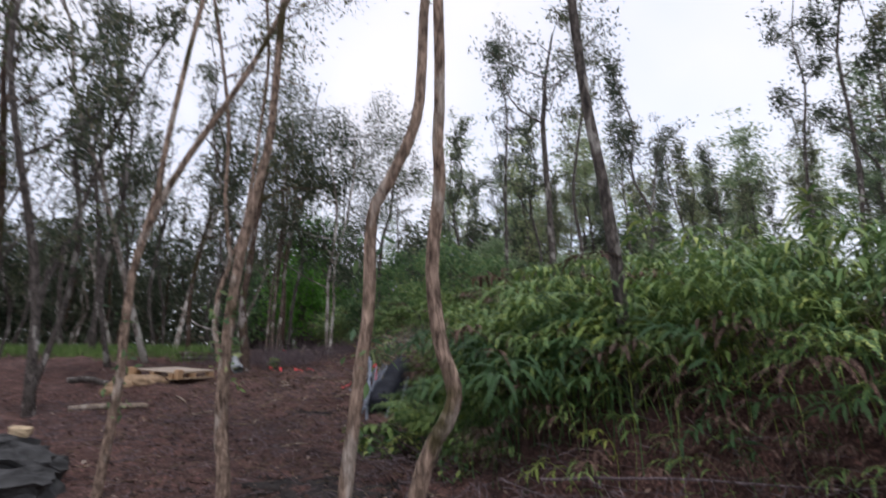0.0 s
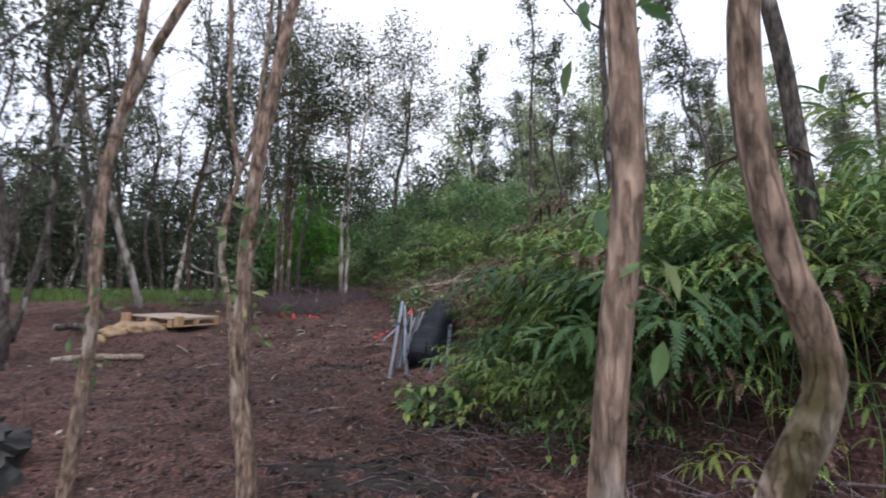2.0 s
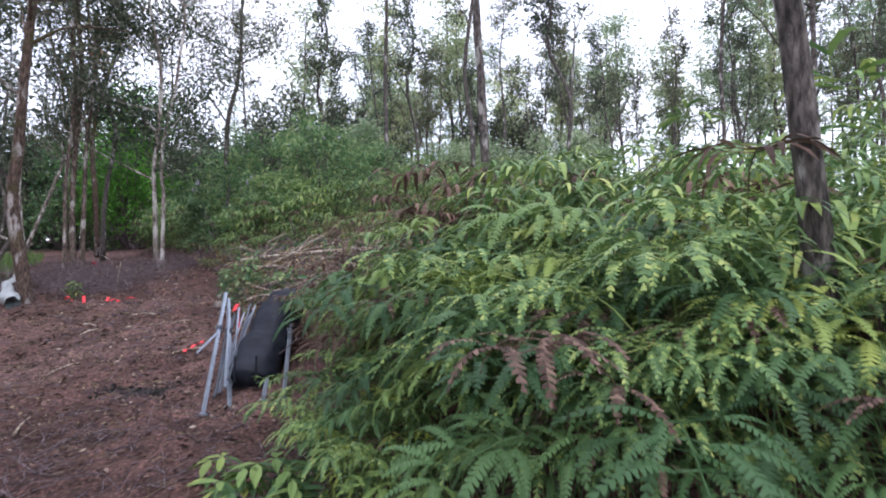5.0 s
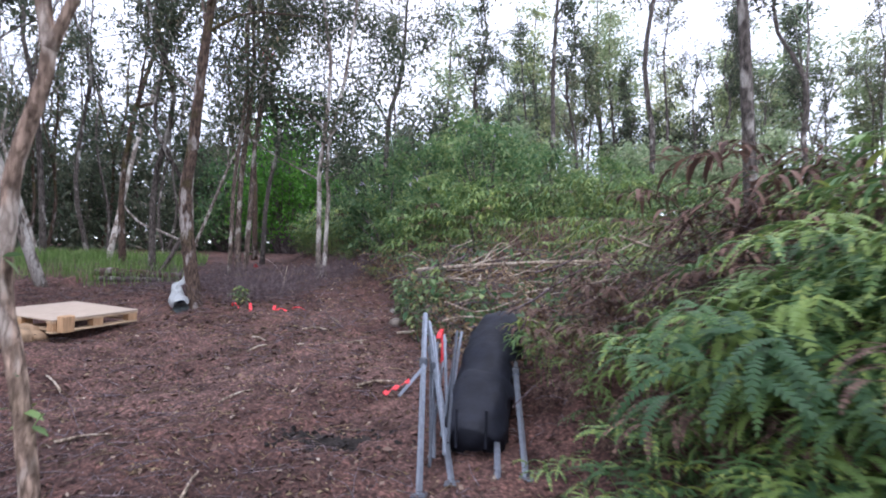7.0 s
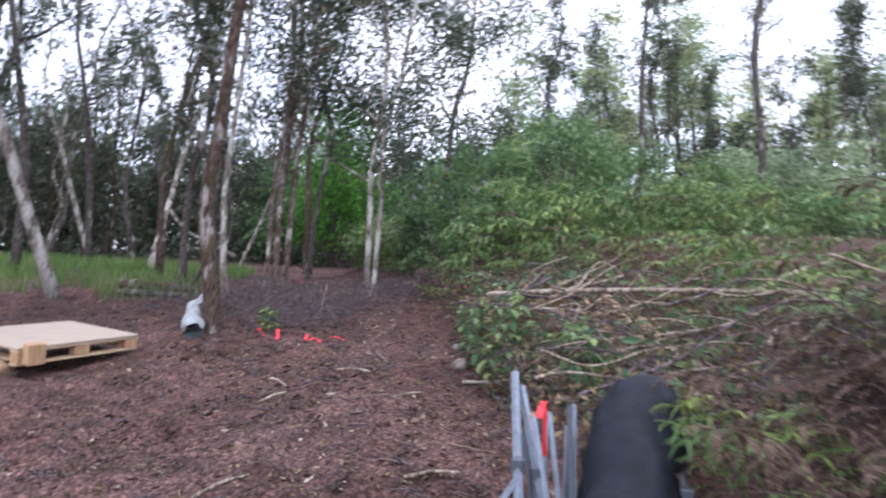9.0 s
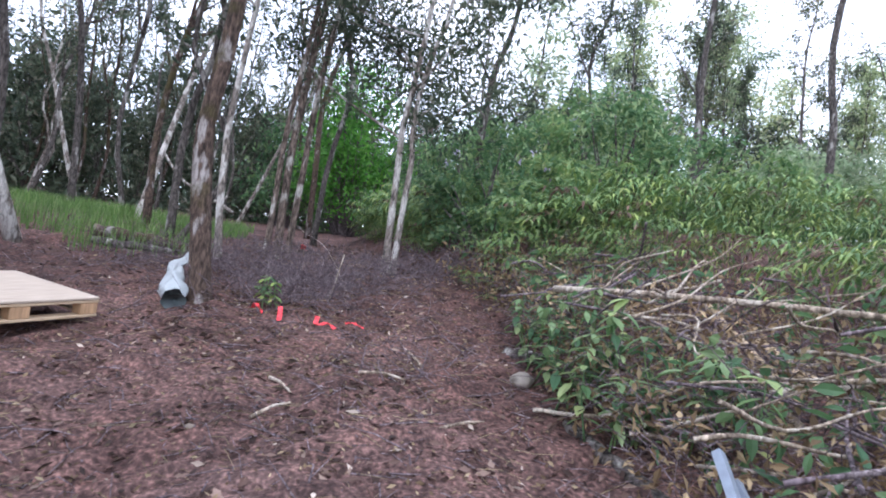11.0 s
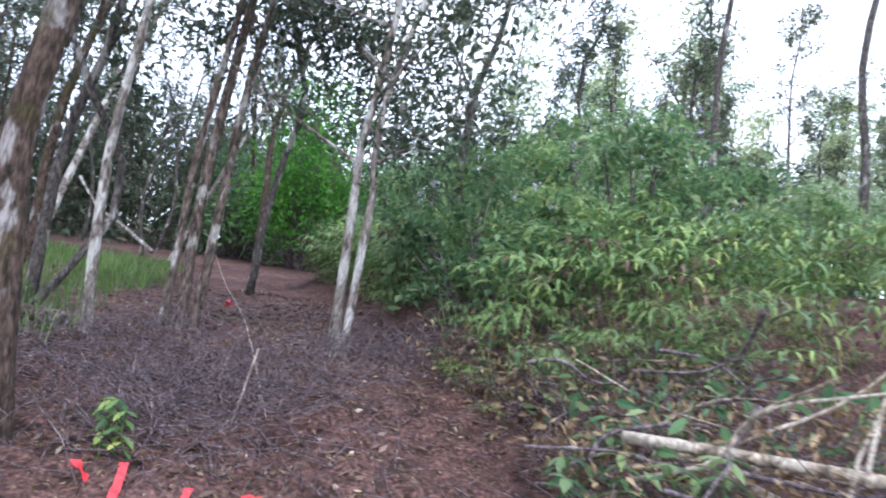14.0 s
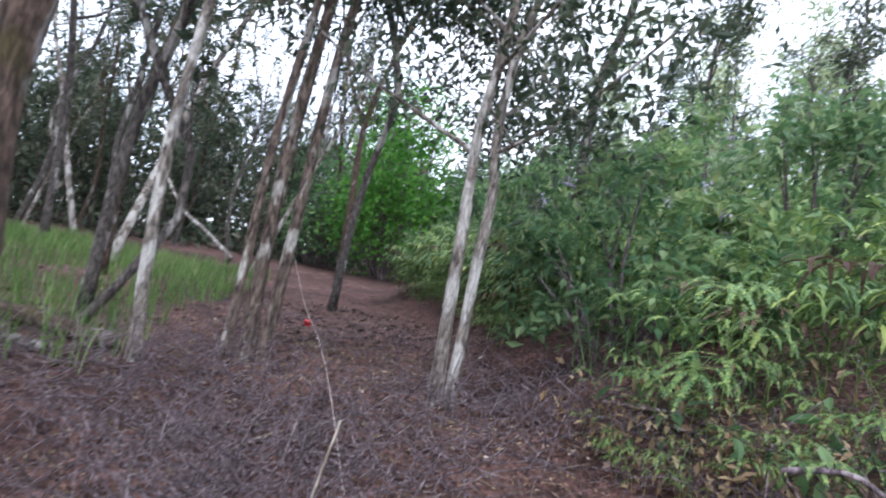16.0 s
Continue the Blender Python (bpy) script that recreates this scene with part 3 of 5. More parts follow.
shaped_tree("pair of slim white-barked stems forking from one foot", [([(-5.83, 18.45, foot_z(-5.83, 18.45)), (-5.85, 18.45, 2.27), (-5.86, 18.45, 2.86), (-5.87, 18.45, 3.42), (-5.78, 18.45, 4.2), (-5.72, 18.45, 5.2)], 0.048, 0.04), ([(-5.74, 18.47, foot_z(-5.74, 18.47)), (-5.72, 18.47, 2.45), (-5.70, 18.47, 2.99), (-5.74, 18.47, 3.38), (-5.7, 18.47, 4.0), (-5.5, 18.5, 4.9)], 0.04, 0.03)], M_BARK_PALE, leaves=7000, seed=8, top=7.8, spread=1.7, bare=0.32)
shaped_tree("pale straight tree with smooth whitish bark", [([(-7.8, 17.9, foot_z(-7.8, 17.9)), (-7.9, 17.9, 2.15), (-7.94, 17.9, 2.76), (-7.95, 17.9, 3.2), (-7.85, 17.9, 4.5), (-7.74, 17.9, 6)], 0.047, 0.04)], M_BARK_PALE, leaves=3200, seed=9, top=8.6, bare=0.42, spread=1.5)
shaped_tree("thin crooked brown-barked tree on the cleared ground", [([(-3.72, 10.64, foot_z(-3.72, 10.64)), (-3.76, 10.64, 0.6), (-3.85, 10.64, 1.12), (-3.93, 10.64, 1.41), (-3.93, 10.64, 1.65), (-3.92, 10.64, 1.84), (-3.86, 10.64, 2.03), (-3.81, 10.64, 2.22), (-3.86, 10.64, 2.5), (-3.95, 10.64, 3.0)], 0.032, 0.022), ([(-3.81, 10.64, 2.25), (-3.72, 10.66, 2.5), (-3.68, 10.7, 2.9)], 0.02, 0.015)], M_BARK_NEAR, seed=17, sprigs=2, top=7, bare=0.8)
shaped_tree("cluster of three lichen-spotted stems", [([(-7.3, 18.4, foot_z(-7.3, 18.4)), (-7.33, 18.4, 2.4), (-7.3, 18.4, 3.4), (-7.15, 18.4, 5.2)], 0.058, 0.045), ([(-7.2, 18.45, foot_z(-7.2, 18.45)), (-7.15, 18.45, 2.6), (-7.1, 18.45, 3.8), (-6.95, 18.5, 5.6)], 0.045, 0.035), ([(-7.42, 18.3, foot_z(-7.42, 18.3)), (-7.4, 18.3, 2.2), (-7.38, 18.3, 3.2), (-7.2, 18.3, 5)], 0.04, 0.03)], M_BARK_LICHEN, leaves=3200, seed=10, top=8, spread=1.7, bare=0.38)
shaped_tree("dark gnarled tree with a dense leafy crown above the shrubs", [([(-5.49, 21.65, foot_z(-5.49, 21.65)), (-5.49, 21.65, 3.03), (-5.52, 21.65, 3.99), (-5.47, 21.65, 5.23), (-5.25, 21.65, 6.07)], 0.075, 0.06)], M_BARK, leaves=7000, seed=18, top=8.6, spread=1.9, bare=0.3)
shaped_tree("dark straight tree rising out of the fern bank", [([(0.52, 9.6, foot_z(0.52, 9.6)), (0.48, 9.6, 1.6), (0.42, 9.6, 2.4), (0.30, 9.6, 3.4), (0.2, 9.6, 5)], 0.062, 0.05)], M_BARK, leaves=1600, seed=12, top=9)
shaped_tree("dark slim tree standing among the dead ferns", [([(-0.05, 14.9, foot_z(-0.05, 14.9)), (-0.08, 14.9, 2.8), (-0.11, 14.9, 4), (-0.16, 14.9, 5.5)], 0.07, 0.05)], M_BARK, leaves=1800, seed=13, top=7.5, bare=0.42)


def red_tuft():
    """A forest tree with a tuft of red young leaves high in its crown."""
    x, y = -8.45, 21.6
    ob = plant(SLIM[1], x, y, 40, 1.0, "slender grey-barked tree with a red leaf tuft on high", name="tree")
    rng = np.random.default_rng(55)
    n = 60
    c = np.array([-8.5, 21.7, 6.85]) - np.array([x, y, float(land(x, y))])
    a = radians(-40)
    c = np.array([c[0] * math.cos(a) - c[1] * math.sin(a), c[0] * math.sin(a) + c[1] * math.cos(a), c[2]])
    v, f = scatter(LEAF_V, LEAF_F, c + rng.normal(0, 1, (n, 3)) * np.array([0.07, 0.07, 0.12]), turned(rng, n), rng.uniform(0.08, 0.14, n))
    tagged(mesh_object("red_leaves", v, f, plain("red_young_leaves", (0.42, 0.05, 0.04), 0.6), ob), "tuft of dull red young leaves")


red_tuft()


# ---- bushes ----
def bush(name, x, y, width, depth, height, leaves, leaf, material, seed, label, category="shrub", lift=0.0, shape=(LEAF_V, LEAF_F), clumps=26, flowers=0, lump=0.115):
    rng = np.random.default_rng(seed)
    top = new(name)
    top.matrix_basis = pose(x, y, float(land(x, y)) - 0.05)
    wood, crown = Soup(), Soup()
    for i in range(clumps):
        a, u = rng.uniform(0, 2 * math.pi), math.sqrt(rng.uniform(0.02, 1))
        h = lift + (height - lift) * rng.uniform(0.12, 1.0) * (1 - 0.45 * u * u)
        c = np.array([math.cos(a) * u * width / 2, math.sin(a) * u * depth / 2, h])
        s = np.array([c[0] * 0.2, c[1] * 0.2, 0])
        wood.add(*tube(spline([s, (s + c) / 2 + rng.normal(0, 0.07, 3), c], 5), np.linspace(0.02, 0.006, 5) * (0.6 + height * 0.3), 5, 0, rng, False))
        n = leaves // clumps
        size = lump * (width + depth + height) / 3
        crown.add(*scatter(*shape, c + rng.normal(0, 1, (n, 3)) * np.array([size, size, size * 0.75]), turned(rng, n, 0.5), leaf * rng.uniform(0.6, 1.3, n)))
    wood.object("woody_base", M_TWIG, top, True)
    foliage = crown.object("foliage", material, top)
    for i in range(flowers):
        a, u = rng.uniform(0, 2 * math.pi), math.sqrt(rng.uniform(0.1, 0.8))
        c = np.array([math.cos(a) * u * width / 2, math.sin(a) * u * depth / 2, height * (1.02 - 0.4 * u * u)])
        bloom = Soup()
        for k in range(12):
            bloom.add(*scatter(BROAD_V, BROAD_F, c[None] + rng.normal(0, 0.022, (1, 3)), turned(rng, 1), np.array([0.04])))
        tagged(bloom.object("flower", M_FLOWER, foliage), "small pale violet flower cluster")
    return tagged(top, label, category)


bush("broadleaf_tree", -13.0, 33.0, 3.5, 3.2, 7.2, 11000, 0.2, M_LEAF_BRIGHT, 21, "rounded bright green broadleaf tree at the trail's end", "tree", 0.5, (BROAD_V, BROAD_F), 60)
bush("broadleaf_tree", -10.6, 34.5, 3.2, 3.2, 4.6, 2600, 0.24, M_SHRUB, 22, "dark green leafy tree behind the bright one", "tree", 0.4, (BROAD_V, BROAD_F), 40)
bush("broadleaf_tree", -12.0, 38.5, 6.5, 3.0, 3.6, 3200, 0.26, M_SHRUB, 24, "dark green thicket closing the far end of the trail", "tree", 0.1, (BROAD_V, BROAD_F), 50)
bush("broadleaf_tree", -16.2, 34.0, 3.6, 3.2, 5.0, 2800, 0.24, M_SHRUB, 23, "dark green leafy tree at the forest edge", "tree", 0.4, (BROAD_V, BROAD_F), 40)
# The three shrubs furthest back take the haze-paled far leaf colour.
for i, (x, y, w, d, h, mat, lf) in enumerate([
        (-4.8, 19.5, 1.9, 1.7, 1.5, M_SHRUB, 0.13), (-3.9, 20.3, 1.8, 1.6, 1.3, M_SHRUB, 0.13), (-2.95, 21.2, 2.7, 2.3, 2.35, M_SHRUB, 0.14), (-0.6, 22.6, 2.6, 2.2, 1.3, M_SHRUB, 0.15),
        (-4.9, 21.6, 2.0, 2.0, 1.9, M_SHRUB, 0.14), (1.4, 21.5, 2.4, 2.2, 0.9, M_SHRUB, 0.14), (-6.2, 24.0, 2.2, 2.0, 2.0, M_SHRUB, 0.15), (-3.5, 25.0, 3.4, 3.0, 3.2, M_SHRUB, 0.17),
        (3.6, 22.0, 3.0, 2.4, 1.2, M_SHRUB, 0.15), (5.6, 19.0, 3.2, 2.6, 1.5, M_SHRUB, 0.15), (3.0, 13.0, 2.6, 2.2, 1.3, M_SHRUB, 0.12), (5.2, 10.5, 3.0, 2.6, 1.5, M_SHRUB, 0.12),
        (-8.6, 28.0, 2.6, 2.4, 2.0, M_SHRUB, 0.17), (-6.5, 28.5, 3.4, 3.0, 3.4, M_SHRUB, 0.18), (0.5, 26.0, 3.6, 3.0, 3.0, M_LEAF_HAZED, 0.18), (-2.5, 30.0, 4.0, 3.4, 4.0, M_LEAF_HAZED, 0.2), (4.5, 27.0, 4.0, 3.4, 3.0, M_LEAF_HAZED, 0.2)]):
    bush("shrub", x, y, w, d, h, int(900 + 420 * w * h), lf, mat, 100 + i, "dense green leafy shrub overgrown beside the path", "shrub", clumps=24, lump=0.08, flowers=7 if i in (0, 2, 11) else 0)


# ---- ferns ----
def pinna(length, width, lobes):
    """A comb-edged leaflet along x that arches over and hangs at its tip."""
    def spine(u):
        return np.array([length * (u - 0.16 * u * u), 0, length * (0.2 * u - 0.62 * u * u)])

    def half(u):
        return width * max(0.06, math.sin(math.pi * (0.1 + 0.9 * u)) ** 0.6)
    v, f = [], []
    if not lobes:
        for u in (0, 0.22, 0.5, 0.78, 1):
            c, w = spine(u), half(u)
            v += [c + np.array([0, -w, -0.2 * w]), c + np.array([0, w, -0.2 * w])]
        return np.array(v), [(2 * k, 2 * k + 2, 2 * k + 3, 2 * k + 1) for k in range(4)]
    for i in range(lobes):
        u0, u1 = i / lobes, (i + 0.93) / lobes
        a, b, w = spine(u0), spine(u1), half((i + 0.5) / lobes)
        for s in (1, -1):
            k = len(v)
            out = np.array([0.18 * length / lobes, s * w, -0.25 * w])
            v += [a, b, b + out, a * 0.45 + b * 0.55 + out]
            f.append((k, k + 1, k + 2, k + 3) if s > 0 else (k + 3, k + 2, k + 1, k))
    return np.array(v), f


def frond(seed, lobes, height, reach):
    """A forking fern frond: a thin stem whose nodes carry forked pairs of arching leaflets."""
    rng = np.random.default_rng(seed)
    s = Soup()
    n = 11
    stem = spline([(0, 0, 0), (0.12 * reach, 0, 0.6 * height), (0.5 * reach, 0, 0.96 * height), (reach, 0, 0.9 * height)], n)
    s.add(*tube(stem if lobes else stem[::2], np.linspace(0.005, 0.002, n if lobes else 6), 4 if lobes else 3, 0, None, False))
    pv, pf = pinna(1.0, 0.095 if lobes else 0.065, lobes)
    for j in (3, 5, 7, 8, 9, 10):
        for side in (-1, 1):
            a = side * radians(rng.uniform(45, 85) if j < n - 1 else rng.uniform(15, 35))
            elbow = stem[j] + np.array([math.cos(a), math.sin(a), rng.uniform(-0.1, 0.35)]) * rng.uniform(0.05, 0.13) * height
            s.add(*tube([stem[j], elbow], [0.0026, 0.002], 3, 0, None, False))
            for fork in (-1, 1):
                b = a + fork * radians(rng.uniform(14, 38))
                length = rng.uniform(0.19, 0.33) * height * (0.8 if j == 3 else 1)
                pitch = rng.uniform(-0.35, 0.3)
                cb, sb, cp, sp = math.cos(b), math.sin(b), math.cos(pitch), math.sin(pitch)
                m = np.array([[cb * cp, -sb, cb * sp], [sb * cp, cb, sb * sp], [-sp, 0, cp]])
                s.add(pv @ m.T * length + elbow, pf)
    return s


def fern_bank():
    rng = np.random.default_rng(77)
    near = []
    for i in range(6):
        ob = frond(200 + i, 13, 0.85, 0.55).object("frond_form", M_FERN)
        near.append(ob.data)
        bpy.data.objects.remove(ob)
    thicket = tagged(new("fern_thicket"), "dense bank of light green drooping forked ferns", "fern")
    far = [frond(300 + i, 0, 0.85, 0.55) for i in range(5)]
    mid = [(s.verts(), s.f) for s in (frond(330 + i, 11, 0.85, 0.55) for i in range(5))]
    far = [(s.verts(), s.f) for s in far]
    rest, dead = Soup(), Soup()
    kept = 0
    spots = []
    while len(spots) < 3300:
        y = rng.uniform(6.5, 26)
        d = rng.exponential(1.8) + 0.15
        if 10.2 < y < 11.8:
            d -= 0.3
        x = trail_edge(y) + d
        if d > 9 or ((x + 4.8) ** 2 + (y - 19.4) ** 2 < 1.5) or (13.3 < y < 17.4 and d < 2.9 and (d < 1.9 or rng.random() < 0.7)) or (11.7 < y <= 13.3 and d < 0.4):
            continue
        if y > 18.0 and (d < 0.35 or rng.random() < 0.12):
            continue
        spots.append((x, y, d))
    for x, y, d in spots:
        size = rng.uniform(0.65, 1.15) * (0.55 if d < 0.5 else 1.0) * (0.72 if 13.3 < y < 18 else 0.86 if y > 18 else 1.0) * (0.6 if 11.7 < y < 18.1 and d < 1.6 else 1.0)
        head = math.pi + rng.normal(-0.35, 0.9)
        deep = rng.uniform(-0.1, 0.22)
        z = float(land(x, y)) + deep - 0.08
        brown = math.exp(-(((x + 0.75) / 1.0) ** 2 + ((y - 13.3) / 1.0) ** 2)) * 1.25 + (0.22 if deep < 0.0 else 0.03) + (0.5 if y < 9.6 and d < 0.7 else 0.0) + (0.3 if 11.6 < y < 13.6 and d < 1.3 else 0.0)
        close = 8.6 < y < 13.4 and d < 1.55
        if close and kept < 300 and rng.random() > brown:
            kept += 1
            linked("frond", near[rng.integers(0, 6)], thicket, pose(x, y, z, rng.normal(0, 9), rng.normal(0, 10), math.degrees(head)) @ Matrix.Diagonal((size, size, size, 1)))
            continue
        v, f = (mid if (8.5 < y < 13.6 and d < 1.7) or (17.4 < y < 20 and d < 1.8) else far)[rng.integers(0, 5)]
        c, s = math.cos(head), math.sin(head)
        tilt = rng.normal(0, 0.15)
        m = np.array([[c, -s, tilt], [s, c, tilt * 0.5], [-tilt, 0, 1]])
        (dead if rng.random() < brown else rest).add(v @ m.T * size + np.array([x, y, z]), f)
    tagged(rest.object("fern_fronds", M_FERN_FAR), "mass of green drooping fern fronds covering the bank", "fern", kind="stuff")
    tagged(dead.object("dead_fern_fronds", M_FERN_DEAD), "withered brown fern fronds among the green", "fern", kind="stuff")


fern_bank()


# ---- ground cover ----
def ground_cover():
    rng = np.random.default_rng(5)
    n = 40000
    y = 4.5 + 18 * rng.random(n) ** 0.9
    x = trail_x(y) + rng.normal(0, 2.6, n)
    keep = x < trail_edge(y) + 0.5
    x, y = x[keep], y[keep]
    n = len(x)
    r = turned(rng, n, 0.25)
    pos = np.stack([x, y, land(x, y) + rng.uniform(0.002, 0.02, n)], 1)
    chip_v = [(0, 0, 0), (0.5, 0.22, 0.06), (1, 0.05, 0.0), (0.5, -0.2, 0.02)]
    v, f = scatter(chip_v, LEAF_F, pos, r, 0.06 * rng.uniform(0.35, 1.45, n))
    tagged(mesh_object("leaf_litter", v, f, M_LITTER), "dry brown leaves and wood chips strewn on the soil", "leaf litter", kind="stuff")
    chips = np.random.default_rng(6)
    n = 6000
    y = chips.uniform(12, 20, n)
    x = trail_x(y) + chips.normal(-0.2, 1.5, n)
    keep = x < trail_edge(y)
    x, y = x[keep], y[keep]
    n = len(x)
    v, f = scatter(chip_v, LEAF_F, np.stack([x, y, land(x, y) + chips.uniform(0.01, 0.025, n)], 1), turned(chips, n, 0.2), chips.uniform(0.015, 0.05, n))
    tagged(mesh_object("wood_chips", v, f, M_STRAW), "small pale wood chips scattered on the path", "wood chips", kind="stuff")
    twigs = Soup()
    for i in range(5600):
        y = rng.uniform(5, 21)
        x = float(trail_x(y)) + rng.normal(0, 2.3)
        if x > trail_edge(y) + 0.6:
            continue
        a, length = rng.uniform(0, math.pi), rng.uniform(0.06, 0.38)
        z = float(land(x, y))
        d = np.array([math.cos(a), math.sin(a), rng.normal(0, 0.12)]) * length
        p = np.array([x, y, z + 0.012])
        twigs.add(*tube([p, p + d * 0.5 + rng.normal(0, 0.015, 3) + np.array([0, 0, 0.012]), p + d], np.array([1, 0.8, 0.4]) * rng.uniform(0.0018, 0.005), 4, 0, None, False))
    stalks = Soup()
    for i in range(3200):
        y = rng.uniform(5, 20)
        x = float(trail_x(y)) + rng.normal(-0.3, 2.2)
        if x > trail_edge(y) + 0.3:
            continue
        a, length = rng.normal(0.4, 0.9), rng.uniform(0.08, 0.3)
        p = np.array([x, y, float(land(x, y)) + 0.014])
        d = np.array([math.cos(a), math.sin(a), rng.normal(0, 0.08)]) * length
        stalks.add(*tube([p, p + d * 0.5 + rng.normal(0, 0.02, 3), p + d], np.array([1, 0.8, 0.5]) * rng.uniform(0.0012, 0.0028), 3, 0, None, False))
    tagged(stalks.object("dry_stalks", M_STRAW), "thin straw-brown stalks strewn over the soil", "stalk", kind="stuff")
    tagged(twigs.object("fallen_twigs", M_TWIG), "thin grey-brown twigs lying on the path", "twig", kind="stuff")
    brush = Soup()
    heap = tagged(new("brushwood_heap"), "heap of purplish-grey dry twigs beside the mossy tree", "brushwood")
    heap.location = (-6.05, 16.75, float(land(-6.05, 16.75)))
    for cx, cy, sx, sy, m in ((-6.05, 16.75, 0.5, 0.42, 800), (-5.0, 18.2, 0.6, 0.3, 420), (-6.9, 17.5, 0.9, 0.4, 520), (-8.2, 16.9, 0.9, 0.4, 160), (-4.6, 15.6, 0.3, 0.5, 50), (-6.6, 12.2, 0.8, 0.5, 130), (-3.4, 11.2, 0.5, 0.4, 70), (-5.6, 11.0, 0.9, 0.7, 110)):
        for i in range(m):
            x, y = rng.normal(cx, sx), rng.normal(cy, sy)
            z = float(land(x, y))
            a, el, length = rng.uniform(0, 2 * math.pi), abs(rng.normal(0.4 if m > 300 else 0.25, 0.35)), rng.uniform(0.15, 0.5)
            p = np.array([x, y, z + rng.uniform(0, 0.2 if m > 300 else 0.06)])
            e = p + length * np.array([math.cos(a) * math.cos(el), math.sin(a) * math.cos(el), math.sin(el)])
            v, f = tube([p, (p + e) / 2 + rng.normal(0, 0.03, 3), e], np.array([1, 0.8, 0.4]) * rng.uniform(0.0015, 0.0048), 4, 0, None, False)
            if cx == -6.05 and i < 280:
                mesh_object("twig", v - np.array(heap.location), f, M_TWIG, heap)
            else:
                brush.add(v, f)
    tagged(brush.object("brushwood", M_TWIG), "low heaps of purplish-grey dry brushwood on the soil", "brushwood", kind="stuff")
    n = 26000
    x, y = rng.uniform(-19, -7.4, n), rng.uniform(16.6, 25.5, n)
    clump = np.sin(1.3 * x + 0.8 * y) * np.sin(0.9 * y - 1.1 * x) + rng.normal(0, 0.5, n)
    keep = (clump > -0.35) & (x < trail_x(y) - 1.9) & (y > 17.2 + 0.25 * np.sin(3 * x))
    x, y = x[keep], y[keep]
    n = len(x)
    blade_v = [(0, -0.02, 0), (0, 0.02, 0), (0.12, 0.014, 0.6), (0.12, -0.014, 0.6), (0.4, 0, 0.95)]
    blade_f = [(0, 1, 2, 3), (3, 2, 4)]
    az = rng.uniform(0, 2 * math.pi, n)
    c, s, o, i1 = np.cos(az), np.sin(az), np.zeros(n), np.ones(n)
    rz = np.stack([c, -s, o, s, c, o, o, o, i1], 1).reshape(n, 3, 3)
    v, f = scatter(blade_v, blade_f, np.stack([x, y, land(x, y) - 0.01], 1), rz, rng.uniform(0.12, 0.36, n))
    tagged(mesh_object("grass", v, f, M_GRASS), "soft green knee-high grass under the trees", "grass", kind="stuff")


ground_cover()


# ---- things on the cleared ground ----
def box_bm(bm, cx, cy, cz, sx, sy, sz, bevel=0.004, m=None):
    r = bmesh.ops.create_cube(bm, size=1.0)
    t = Matrix.Translation((cx, cy, cz)) @ Matrix.Diagonal((sx, sy, sz, 1))
    bmesh.ops.transform(bm, matrix=(m @ t) if m else t, verts=r["verts"])
    if bevel:
        edges = list({e for v in r["verts"] for e in v.link_edges})
        bmesh.ops.bevel(bm, geom=edges, offset=bevel, segments=1, affect="EDGES")


def single_box(name, material, parent, *dims, bevel=0.004, label=""):
    bm = bmesh.new()
    box_bm(bm, *dims, bevel=bevel)
    return part(name, bm, material, parent, label)


def pallet():
    f, r = Vector((-7.0, 14.16, 1.03)), Vector((-6.85, 15.24, 1.10))
    u = (r - f).normalized()
    v = Vector((-0.985, 0.137, 0.075))
    v = (v - u * v.dot(u)).normalized()
    w = u.cross(v)
    top = tagged(new("pallet"), "weathered wooden pallet with a plywood top on a dirt heap", "pallet")
    top.matrix_basis = Matrix((u, v, w)).transposed().to_4x4()
    top.matrix_basis.translation = f
    m = top.matrix_basis.copy()
    m.translation = f
    top.matrix_basis = m
    L, D = 1.09, 0.98
    single_box("plywood_top", M_PLY, top, L / 2, D / 2, -0.008, L, D, 0.018, label="pale plywood deck")
    for i in range(3):
        single_box("stringer_board", M_PALLET, top, L / 2, 0.05 + i * (D - 0.1) / 2, -0.03, L, 0.095, 0.02)
    for i in range(3):
        for j in range(3):
            single_box("block", M_PALLET_BLOCK, top, 0.07 + i * (L - 0.14) / 2, 0.05 + j * (D - 0.1) / 2, -0.082, 0.13, 0.09, 0.08)
    for j in range(3):
        single_box("bottom_board", M_PALLET, top, L / 2, 0.05 + j * (D - 0.1) / 2, -0.134, L, 0.095, 0.02)
    for i in (0, 2):
        single_box("bottom_board", M_PALLET, top, 0.07 + i * (L - 0.14) / 2, D / 2, -0.112, 0.095, D - 0.2, 0.018)
    blk = tagged(new("wood_block"), "short sawn timber block stood against the pallet's corner", "wood block")
    blk.matrix_basis = m
    single_box("timber", M_PALLET_BLOCK, blk, 0.1, -0.052, -0.045, 0.135, 0.09, 0.17, bevel=0.006)
    blk2 = tagged(new("wood_block"), "short sawn timber block beside the pallet's far corner", "wood block")
    blk2.matrix_basis = m
    single_box("timber", M_PALLET_BLOCK, blk2, -0.07, D - 0.1, -0.04, 0.09, 0.13, 0.16, bevel=0.006)


pallet()


